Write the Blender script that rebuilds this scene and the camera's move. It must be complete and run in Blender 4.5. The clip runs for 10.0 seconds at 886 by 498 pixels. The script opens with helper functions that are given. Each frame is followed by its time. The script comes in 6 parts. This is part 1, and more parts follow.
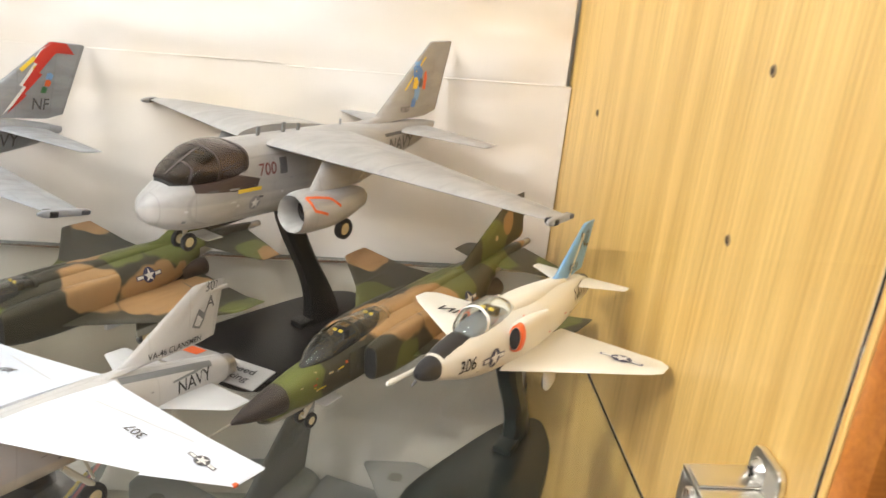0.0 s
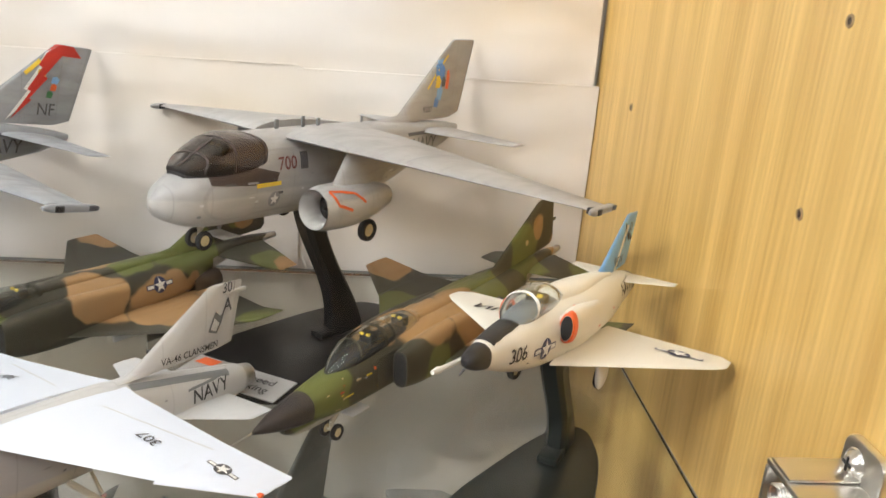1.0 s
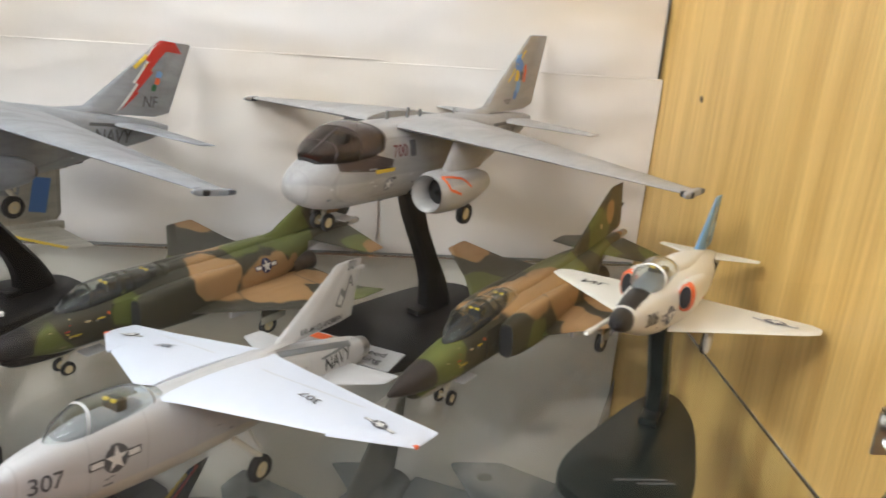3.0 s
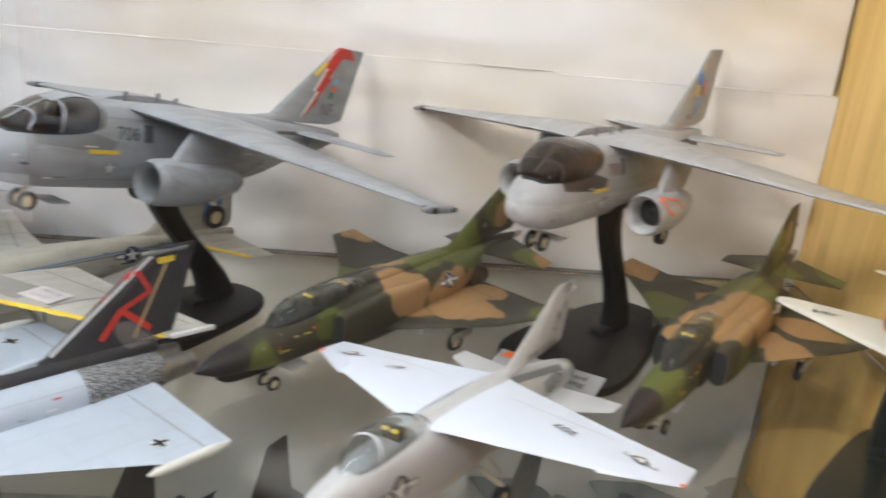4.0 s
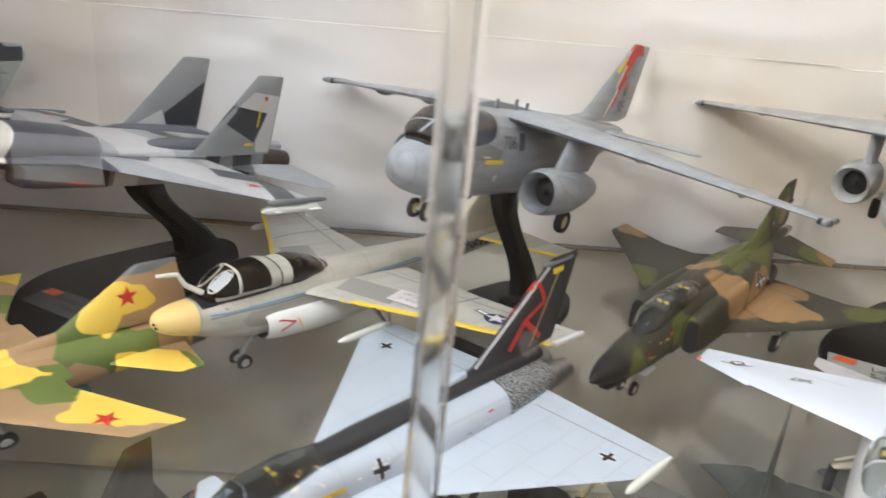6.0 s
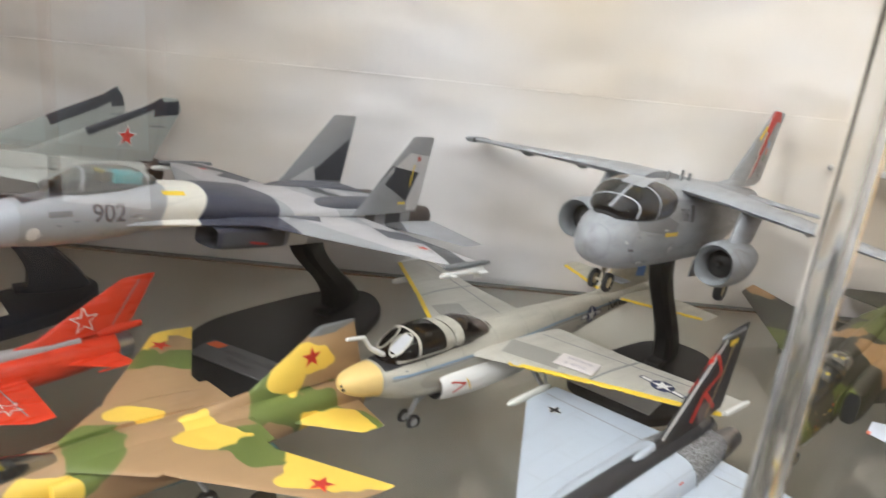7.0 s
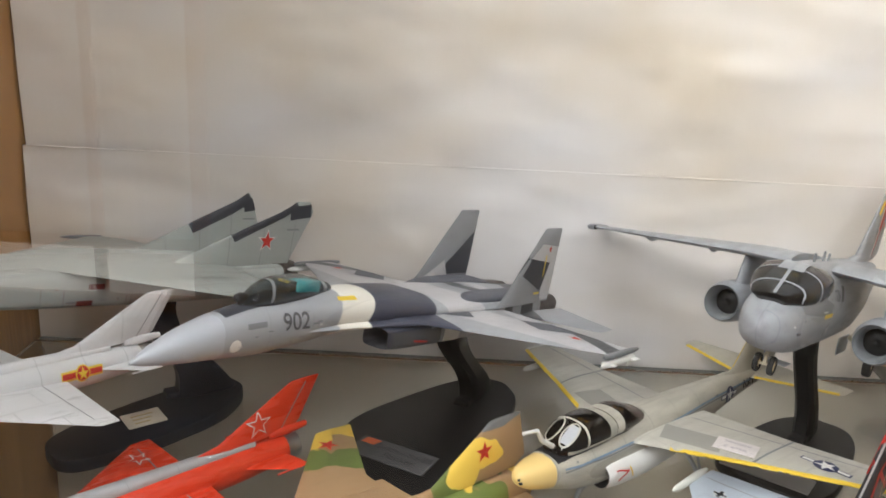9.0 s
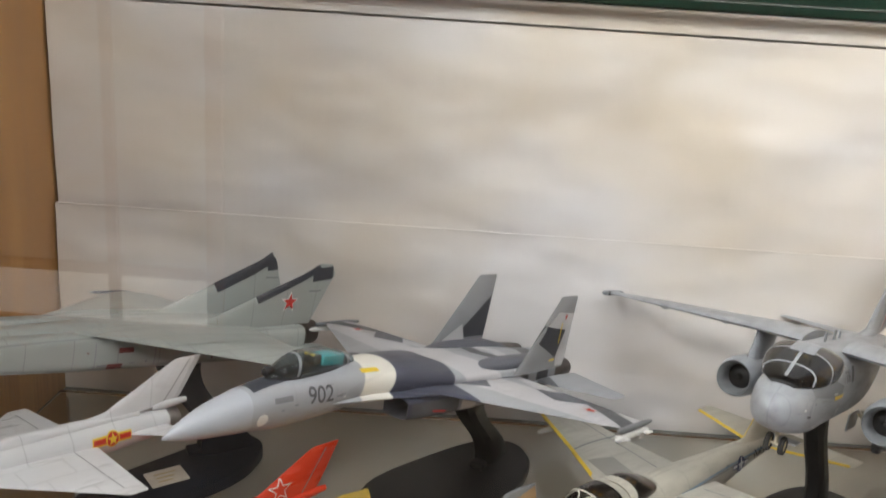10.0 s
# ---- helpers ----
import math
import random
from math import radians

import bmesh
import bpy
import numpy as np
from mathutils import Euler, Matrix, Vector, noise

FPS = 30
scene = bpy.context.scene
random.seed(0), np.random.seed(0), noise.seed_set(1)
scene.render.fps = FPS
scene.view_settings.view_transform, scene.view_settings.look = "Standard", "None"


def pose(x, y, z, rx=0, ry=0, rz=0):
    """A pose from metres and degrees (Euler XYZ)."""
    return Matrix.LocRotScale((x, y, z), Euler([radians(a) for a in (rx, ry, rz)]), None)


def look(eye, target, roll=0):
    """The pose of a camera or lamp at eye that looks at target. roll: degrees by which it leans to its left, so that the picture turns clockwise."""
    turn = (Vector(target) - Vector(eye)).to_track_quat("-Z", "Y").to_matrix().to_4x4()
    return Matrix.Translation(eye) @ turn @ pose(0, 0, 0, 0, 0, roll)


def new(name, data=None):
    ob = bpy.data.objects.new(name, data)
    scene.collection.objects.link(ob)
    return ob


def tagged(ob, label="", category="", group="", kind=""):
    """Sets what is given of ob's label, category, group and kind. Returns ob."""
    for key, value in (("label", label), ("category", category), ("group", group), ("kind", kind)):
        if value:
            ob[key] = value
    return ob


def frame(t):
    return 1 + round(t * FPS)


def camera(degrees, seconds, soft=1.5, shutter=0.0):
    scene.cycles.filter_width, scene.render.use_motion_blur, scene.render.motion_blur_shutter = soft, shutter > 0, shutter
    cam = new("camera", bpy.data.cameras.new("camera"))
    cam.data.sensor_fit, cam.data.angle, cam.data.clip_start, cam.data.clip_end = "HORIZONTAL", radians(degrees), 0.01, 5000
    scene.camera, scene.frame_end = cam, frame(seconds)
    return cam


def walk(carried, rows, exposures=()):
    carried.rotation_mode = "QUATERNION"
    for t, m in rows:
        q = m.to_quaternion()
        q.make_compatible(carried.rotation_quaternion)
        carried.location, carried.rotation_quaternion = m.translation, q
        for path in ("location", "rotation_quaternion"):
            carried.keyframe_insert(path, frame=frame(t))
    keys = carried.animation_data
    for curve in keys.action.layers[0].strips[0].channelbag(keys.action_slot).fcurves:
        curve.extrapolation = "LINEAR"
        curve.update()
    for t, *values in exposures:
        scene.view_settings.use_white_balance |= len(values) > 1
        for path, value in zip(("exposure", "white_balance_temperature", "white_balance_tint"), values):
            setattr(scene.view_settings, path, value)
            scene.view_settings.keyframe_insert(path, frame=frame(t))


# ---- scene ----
cam = camera(54.0, 10.0, soft=1.5, shutter=0.5)
METRES, TILT, LEAN, TURN = 0.58, -22.928, -5.268, -4.414
FIRST_EYE = (-0.1394, -0.5489, 0.2447)
ROWS = [
    (0.0, 0.0, 0.0, 0.0, 0.0, 0.0, -0.0),
    (0.5, -0.0221, 0.0274, -0.0237, -0.22, 1.49, 1.07),
    (1.0, -0.0241, 0.0513, -0.0366, 0.23, 2.87, 0.96),
    (1.5, -0.0172, 0.0344, -0.054, -0.01, 2.51, 1.94),
    (2.0, -0.034, -0.0006, -0.0573, -0.26, 2.11, 1.94),
    (3.5, -0.1813, -0.0006, -0.0398, 0.14, 2.59, 0.38),
    (4.0, -0.2689, 0.0114, -0.0275, 1.5, 2.24, -0.5),
    (4.5, -0.3673, -0.0012, 0.0048, 2.81, 1.23, -1.63),
    (5.0, -0.4336, 0.0032, -0.013, 3.4, -0.5, -0.38),
    (6.5, -0.6073, -0.0142, 0.0232, 2.99, -0.34, -1.42),
    (7.0, -0.6667, -0.0291, 0.0359, 4.32, 1.24, -2.33),
    (7.5, -0.7056, -0.039, 0.0428, 5.36, 2.74, -1.16),
    (8.0, -0.7465, -0.0477, 0.0523, 6.02, 4.71, 0.69),
    (8.5, -0.7613, -0.055, 0.0447, 6.08, 5.44, 0.64),
    (9.0, -0.774, -0.0656, 0.0516, 6.05, 5.92, 0.2),
    (9.5, -0.7875, -0.0819, 0.0692, 5.93, 6.38, -0.72),
    (10.0, -0.7798, -0.094, 0.0868, 6.61, 7.79, -0.98),
]
START = pose(*FIRST_EYE, TILT, LEAN, TURN)
walk(cam, [(t, START @ pose(METRES * x, METRES * y, METRES * z, 90 + pitch, roll, yaw)) for t, x, y, z, yaw, pitch, roll in ROWS],
     exposures=[(0.0, 0.4, 6150, 9), (0.5, 0.26, 6100, 9), (2.0, 0.12, 6000, 9), (3.5, -0.02, 5750, 9), (5.0, 0.05, 5780, 9), (7.0, 0.04, 5950, 9), (8.0, 0.02, 6000, 10), (10.0, -0.17, 6050, 10)])

# ---- light: a dim indoor world, a ceiling lamp, an added fill and top lamp ----
world = bpy.data.worlds.new("room_air")
world.use_nodes = True
world.node_tree.nodes["Background"].inputs[0].default_value = (0.9, 0.93, 1.0, 1)
world.node_tree.nodes["Background"].inputs[1].default_value = 0.25
scene.world = world


def lamp(name, place, target, w, h, watts, colour):
    data = bpy.data.lights.new(name, "AREA")
    data.shape, data.size, data.size_y, data.energy, data.color = "RECTANGLE", w, h, watts, colour
    ob = new(name, data)
    ob.matrix_world = look(place, target)
    return ob


lamp("ceiling_lamp_left", (-1.75, -1.35, 1.40), (-0.3, -0.1, 0.05), 0.7, 0.3, 26, (1.0, 0.94, 0.87))
# Added fill from behind the camera.
lamp("ceiling_lamp_back", (0.1, -2.1, 1.75), (-0.4, -0.1, 0.05), 1.2, 0.3, 11, (1.0, 0.94, 0.87))
# Added lamp under the top board, to brighten upward faces of the models.
lamp("cabinet_strip_lamp", (-0.42, -0.325, 0.735), (-0.42, -0.26, 0.0), 0.7, 0.02, 0.9, (0.95, 0.97, 1.0))

# ---- materials ----
MATS = {}


def nodes_of(name):
    m = bpy.data.materials.new(name)
    m.use_nodes = True
    nt = m.node_tree
    return m, nt, nt.nodes["Principled BSDF"]


def mixc(nt, fac, a, b, blend="MIX"):
    n = nt.nodes.new("ShaderNodeMix")
    n.data_type, n.blend_type = "RGBA", blend
    for sock, val in ((n.inputs[0], fac), (n.inputs[6], a), (n.inputs[7], b)):
        if hasattr(val, "links"):
            nt.links.new(val, sock)
        elif isinstance(val, (int, float)):
            sock.default_value = val
        else:
            sock.default_value = (*val, 1)
    return n.outputs[2]


def calc(nt, op, a, b=0.0, c=0.0):
    n = nt.nodes.new("ShaderNodeMath")
    n.operation = op
    for sock, val in zip(n.inputs, (a, b, c)):
        if hasattr(val, "links"):
            nt.links.new(val, sock)
        else:
            sock.default_value = val
    return n.outputs[0]


def coords(nt, scale=(1, 1, 1)):
    tc = nt.nodes.new("ShaderNodeTexCoord")
    mp = nt.nodes.new("ShaderNodeMapping")
    mp.inputs["Scale"].default_value = scale
    nt.links.new(tc.outputs["Object"], mp.inputs[0])
    return mp.outputs[0]


def noisy(nt, vec, scale, detail=3.0, out=0):
    n = nt.nodes.new("ShaderNodeTexNoise")
    n.inputs["Scale"].default_value, n.inputs["Detail"].default_value = scale, detail
    nt.links.new(vec, n.inputs["Vector"])
    return n.outputs[out]


def ramp(nt, fac, lo, hi):
    n = nt.nodes.new("ShaderNodeMapRange")
    n.inputs[1].default_value, n.inputs[2].default_value = lo, hi
    nt.links.new(fac, n.inputs[0])
    return n.outputs[0]


def bumped(nt, bsdf, height, strength, distance):
    n = nt.nodes.new("ShaderNodeBump")
    n.inputs["Strength"].default_value, n.inputs["Distance"].default_value = strength, distance
    nt.links.new(height, n.inputs["Height"])
    nt.links.new(n.outputs[0], bsdf.inputs["Normal"])


def plain(name, colour, rough=0.5, metal=0.0, wear=0.12, scale=60.0):
    """A plain painted, moulded or metal surface with a little mottling."""
    if name in MATS:
        return MATS[name]
    m, nt, b = nodes_of(name)
    v = coords(nt)
    n1 = noisy(nt, v, scale)
    col = mixc(nt, ramp(nt, n1, 0.3, 0.7), [c * (1 - wear) for c in colour], [min(1, c * (1 + wear)) for c in colour])
    nt.links.new(col, b.inputs["Base Color"])
    b.inputs["Roughness"].default_value, b.inputs["Metallic"].default_value = rough, metal
    bumped(nt, b, noisy(nt, v, scale * 4), 0.05, 0.001)
    MATS[name] = m
    return m


def paint(name, base, layers=(), rough=0.42, lines=0.16, wobble=0.9, under=None, grime=0.12, edge=0.12):
    """Aircraft paint in full-size metres along the model: blob layers [(colour, [(x, y, z, radius), ...])], panel lines, grime.
    A layer may hold bands ('x', from, to, skew) too. under: (colour, height) of the underside."""
    if name in MATS:
        return MATS[name]
    m, nt, b = nodes_of(name)
    v = coords(nt)
    warp = noisy(nt, v, 0.55, 2.0)
    sep = nt.nodes.new("ShaderNodeSeparateXYZ")
    nt.links.new(v, sep.inputs[0])
    sx, sy, sz = sep.outputs
    col = mixc(nt, 0.0, base, base)
    for colour, spots in layers:
        mask = None
        for s in spots:
            if s[0] == "x":
                mid = calc(nt, "ADD", sx, calc(nt, "MULTIPLY", calc(nt, "ABSOLUTE", sy), s[3]))
                mid = calc(nt, "ADD", mid, calc(nt, "MULTIPLY", sz, s[4] if len(s) > 4 else 0.0))
                d = calc(nt, "SUBTRACT", calc(nt, "ABSOLUTE", calc(nt, "SUBTRACT", mid, (s[1] + s[2]) / 2)), abs(s[2] - s[1]) / 2)
                d = calc(nt, "ADD", d, calc(nt, "MULTIPLY", calc(nt, "SUBTRACT", warp, 0.5), wobble * 0.5))
            else:
                n = nt.nodes.new("ShaderNodeVectorMath")
                n.operation = "DISTANCE"
                nt.links.new(v, n.inputs[0])
                n.inputs[1].default_value = s[:3]
                d = calc(nt, "SUBTRACT", n.outputs["Value"], s[3])
                d = calc(nt, "ADD", d, calc(nt, "MULTIPLY", calc(nt, "SUBTRACT", warp, 0.5), wobble * 3.2))
            mask = d if mask is None else calc(nt, "MINIMUM", mask, d)
        col = mixc(nt, ramp(nt, mask, edge / 2, -edge / 2), col, colour)
    if under:
        h = calc(nt, "ADD", sz, calc(nt, "MULTIPLY", calc(nt, "SUBTRACT", warp, 0.5), 0.3))
        col = mixc(nt, ramp(nt, h, under[1] + 0.05, under[1] - 0.05), col, under[0])
    if lines:
        br = nt.nodes.new("ShaderNodeTexBrick")
        br.inputs["Color1"].default_value = br.inputs["Color2"].default_value = (1, 1, 1, 1)
        br.inputs["Mortar"].default_value = (0, 0, 0, 1)
        br.inputs["Scale"].default_value, br.inputs["Mortar Size"].default_value = 1.0, 0.022
        br.inputs["Brick Width"].default_value, br.inputs["Row Height"].default_value = 1.7, 0.95
        br.offset = 0.35
        nt.links.new(v, br.inputs["Vector"])
        col = mixc(nt, calc(nt, "MULTIPLY", calc(nt, "SUBTRACT", 1.0, br.outputs["Color"]), lines), col, (0.02, 0.02, 0.02))
    n2 = noisy(nt, coords(nt, (0.5, 2.2, 2.2)), 1.3, 5.0)
    col = mixc(nt, calc(nt, "MULTIPLY", ramp(nt, n2, 0.42, 0.75), grime), col, (0.05, 0.045, 0.04))
    nt.links.new(col, b.inputs["Base Color"])
    nt.links.new(calc(nt, "ADD", calc(nt, "MULTIPLY", n2, 0.2), rough - 0.1), b.inputs["Roughness"])
    bumped(nt, b, noisy(nt, v, 9.0), 0.04, 0.004)
    MATS[name] = m
    return m


def clear(name, tint, rough=0.0, ior=1.5):
    if name in MATS:
        return MATS[name]
    m, nt, b = nodes_of(name)
    b.inputs["Base Color"].default_value = (*tint, 1)
    b.inputs["Transmission Weight"].default_value = 1.0
    b.inputs["Roughness"].default_value, b.inputs["IOR"].default_value = rough, ior
    MATS[name] = m
    return m


def wood(name, dark, light, rough=0.35, along="z"):
    m, nt, b = nodes_of(name)
    st = {"z": (1, 1, 0.028), "x": (0.028, 1, 1)}[along]
    v = coords(nt, st)
    n1, n2 = noisy(nt, v, 70.0, 5.0), noisy(nt, v, 460.0, 4.0)
    w = nt.nodes.new("ShaderNodeTexWave")
    w.wave_type, w.bands_direction = "BANDS", "Y" if along == "z" else "Z"
    w.inputs["Scale"].default_value, w.inputs["Distortion"].default_value, w.inputs["Detail"].default_value = 9.0, 7.0, 3.0
    nt.links.new(v, w.inputs["Vector"])
    f = calc(nt, "ADD", calc(nt, "MULTIPLY", n1, 0.42), calc(nt, "ADD", calc(nt, "MULTIPLY", n2, 0.46), calc(nt, "MULTIPLY", w.outputs[1], 0.07)))
    nt.links.new(mixc(nt, ramp(nt, f, 0.34, 0.62), dark, light), b.inputs["Base Color"])
    b.inputs["Roughness"].default_value = rough
    bumped(nt, b, n2, 0.12, 0.0006)
    return m


def paper(name, colour, rough=0.38):
    m, nt, b = nodes_of(name)
    v = coords(nt)
    n1, n2 = noisy(nt, coords(nt, (1, 1, 1.6)), 5.0, 3.0), noisy(nt, v, 420.0, 2.0)
    streak = noisy(nt, coords(nt, (6, 1, 0.35)), 22.0, 2.0)
    # warm and cool blotches colour in the uneven light on the glossy paper
    col = mixc(nt, ramp(nt, n1, 0.36, 0.64), (colour[0] * 0.93, colour[1] * 0.85, colour[2] * 0.74), (colour[0], colour[1] * 1.005, colour[2] * 1.05))
    col = mixc(nt, calc(nt, "MULTIPLY", ramp(nt, streak, 0.4, 0.7), 0.035), col, [c * 0.75 for c in colour])
    nt.links.new(col, b.inputs["Base Color"])
    nt.links.new(ramp(nt, n1, -0.35, 1.9), b.inputs["Roughness"])
    h = calc(nt, "ADD", calc(nt, "MULTIPLY", noisy(nt, coords(nt, (1, 1, 1.8)), 9.0, 2.0), 1.0), calc(nt, "ADD", calc(nt, "MULTIPLY", streak, 0.015), calc(nt, "MULTIPLY", n2, 0.01)))
    bumped(nt, b, h, 0.8, 0.016)
    return m


PAPER = paper("white_backing_paper", (0.745, 0.715, 0.685))
PINE = wood("pine_veneer", (0.56, 0.33, 0.085), (0.80, 0.54, 0.18))
# Darker copy of the pine: the left panel's shade is put into its colour.
SHADED_PINE = wood("shaded_pine_veneer", (0.33, 0.155, 0.045), (0.50, 0.26, 0.085))
ORANGE_WOOD = wood("orange_varnished_wood", (0.42, 0.13, 0.02), (0.62, 0.23, 0.04), 0.3, "x")
GREY_BOARD = plain("grey_shelf_board", (0.60, 0.575, 0.51), 0.55, 0, 0.08, 12)
GLASS = clear("shelf_glass", (0.85, 0.885, 0.82))
DOOR_GLASS = clear("door_glass", (0.985, 0.99, 0.985))
SEAL = clear("clear_plastic_seal", (0.84, 0.84, 0.81), 0.14, 1.12)
SEAL.node_tree.nodes["Principled BSDF"].inputs["Transmission Weight"].default_value = 0.94
BLACK = plain("black_stand_plastic", (0.006, 0.006, 0.0065), 0.42)
GREENBLACK = plain("dark_green_stand_plastic", (0.007, 0.012, 0.011), 0.3)
NAVYBLACK = plain("dark_blue_stand_plastic", (0.008, 0.011, 0.02), 0.42)
SILVER = plain("silver_label_foil", (0.42, 0.41, 0.40), 0.35, 0.6)
CHROME = plain("chrome_metal", (0.80, 0.78, 0.74), 0.28, 1.0, 0.05)
POLISHED = plain("polished_chrome", (0.78, 0.76, 0.72), 0.09, 1.0, 0.04)
BRASS = plain("polished_brass", (0.85, 0.55, 0.22), 0.15, 1.0, 0.05)
TYRE = plain("black_tyre", (0.02, 0.02, 0.02), 0.7)
HUB = plain("cream_wheel_hub", (0.62, 0.52, 0.30), 0.5)
GREYHUB = plain("grey_wheel_hub", (0.45, 0.45, 0.44), 0.45)
STRUT = plain("cream_gear_leg", (0.55, 0.5, 0.38), 0.45)
GREYLEG = plain("grey_gear_leg", (0.36, 0.37, 0.38), 0.4)
NOZZLE = plain("burnt_metal", (0.12, 0.10, 0.09), 0.35, 0.8, 0.3, 3)
STEEL = plain("bare_steel", (0.42, 0.41, 0.40), 0.32, 0.85, 0.2, 3)
# Near-black holds the shade of deep recesses: intakes, ducts and the screw slot.
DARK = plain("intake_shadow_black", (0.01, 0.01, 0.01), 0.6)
COCKPIT = plain("dark_cockpit", (0.02, 0.02, 0.022), 0.55)
SMOKE = clear("smoked_canopy", (0.17, 0.122, 0.10))
CANOPY = clear("clear_canopy", (0.8, 0.83, 0.81))
AMBER = clear("smoked_blue_canopy", (0.5, 0.55, 0.58))
GREYSMOKE = clear("grey_smoked_canopy", (0.22, 0.22, 0.23))
INK = {}
for nm, c in (("black", (0.015, 0.015, 0.018)), ("white", (0.8, 0.79, 0.76)), ("navy", (0.02, 0.03, 0.10)), ("red", (0.55, 0.03, 0.02)),
              ("orange", (0.75, 0.13, 0.03)), ("yellow", (0.78, 0.55, 0.04)), ("blue", (0.10, 0.24, 0.60)), ("grey", (0.28, 0.28, 0.29)),
              ("darkgrey", (0.09, 0.09, 0.10)), ("green", (0.05, 0.2, 0.08)), ("maroon", (0.16, 0.03, 0.03)), ("paper", (0.78, 0.74, 0.72)),
              ("plate", (0.40, 0.39, 0.38)), ("plate_dark", (0.085, 0.083, 0.083)), ("pale", (0.6, 0.6, 0.6)), ("tan", (0.55, 0.42, 0.22)), ("teal", (0.10, 0.5, 0.48)),
              ("lightblue", (0.22, 0.42, 0.72)), ("slate", (0.2, 0.21, 0.22))):
    INK[nm] = plain("ink_" + nm, c, 0.45, 0, 0.06, 30)

# ---- mesh helpers ----


def part(name, bm, material, parent=None, label="", smooth=True):
    me = bpy.data.meshes.new(name)
    bm.to_mesh(me)
    bm.free()
    me.materials.append(material)
    if smooth:
        me.shade_smooth()
        me.set_sharp_from_angle(angle=radians(38))
    ob = new(name, me)
    if parent is not None:
        ob.parent = parent
    if label:
        tagged(ob, label)
    return ob


def box(x0, x1, y0, y1, z0, z1, bev=0.0, seg=2):
    bm = bmesh.new()
    bmesh.ops.create_cube(bm, size=1, matrix=Matrix.LocRotScale(((x0 + x1) / 2, (y0 + y1) / 2, (z0 + z1) / 2), None, (x1 - x0, y1 - y0, z1 - z0)))
    if bev:
        bmesh.ops.bevel(bm, geom=bm.edges[:], offset=bev, segments=seg, affect="EDGES", profile=0.5)
    return bm


def tube(a, b, r0, r1=None, n=14):
    a, b = Vector(a), Vector(b)
    r1 = r0 if r1 is None else r1
    bm = bmesh.new()
    d = b - a
    m = Matrix.Translation((a + b) / 2) @ d.to_track_quat("Z", "Y").to_matrix().to_4x4()
    bmesh.ops.create_cone(bm, cap_ends=True, segments=n, radius1=r0, radius2=r1, depth=d.length, matrix=m)
    return bm


def join(*bms):
    out = bms[0]
    for b in bms[1:]:
        me = bpy.data.meshes.new("tmp")
        b.to_mesh(me)
        b.free()
        out.from_mesh(me)
        bpy.data.meshes.remove(me)
    return out


def smoothstep_table(rows, xs):
    """Smooth columns through rows of numbers that begin with x (x falling)."""
    a = np.array(rows, float)
    x = -a[:, 0]
    out = []
    for c in range(1, a.shape[1]):
        y = a[:, c]
        h, d = np.diff(x), np.diff(y) / np.diff(x)
        m = np.zeros(len(x))
        m[0], m[-1] = d[0], d[-1]
        for i in range(1, len(x) - 1):
            if d[i - 1] * d[i] > 0:
                w1, w2 = 2 * h[i] + h[i - 1], h[i] + 2 * h[i - 1]
                m[i] = (w1 + w2) / (w1 / d[i - 1] + w2 / d[i])
        k = np.clip(np.searchsorted(x, xs, side="right") - 1, 0, len(x) - 2)
        t = (xs - x[k]) / h[k]
        out.append((2 * t**3 - 3 * t**2 + 1) * y[k] + (t**3 - 2 * t**2 + t) * h[k] * m[k] + (-2 * t**3 + 3 * t**2) * y[k + 1] + (t**3 - t**2) * h[k] * m[k + 1])
    return out


def hull(rows, y=0.0, rings=44, n=32, power=2.3, closed=True):
    """A body lofted along x. rows: (x, half width, top, bottom), x falling; sections are superellipses."""
    x0, x1 = -rows[0][0], -rows[-1][0]
    u = np.linspace(0, 1, rings)
    xs = x0 + (x1 - x0) * (0.35 * u * u * u + 0.65 * u) if rows[0][1] < 0.2 else x0 + (x1 - x0) * u
    hw, top, bot = smoothstep_table(rows, xs)
    bm = bmesh.new()
    loops = []
    for i in range(rings):
        zc, hz, w = (top[i] + bot[i]) / 2, max((top[i] - bot[i]) / 2, 0.004), max(hw[i], 0.004)
        ring = []
        for k in range(n):
            a = 2 * math.pi * k / n
            c, s = math.cos(a), math.sin(a)
            ring.append(bm.verts.new((-xs[i], y + w * math.copysign(abs(c) ** (2 / power), c), zc + hz * math.copysign(abs(s) ** (2 / power), s))))
        loops.append(ring)
    for a, b in zip(loops, loops[1:]):
        for k in range(n):
            bm.faces.new((a[k], a[(k + 1) % n], b[(k + 1) % n], b[k]))
    if closed:
        bm.faces.new(loops[0])
        bm.faces.new(loops[-1][::-1])
    bmesh.ops.recalc_face_normals(bm, faces=bm.faces[:])
    return bm


AIRFOIL = [(0.0, 0.0), (0.02, 0.32), (0.08, 0.62), (0.2, 0.92), (0.38, 1.0), (0.6, 0.78), (0.8, 0.42), (1.0, 0.05)]


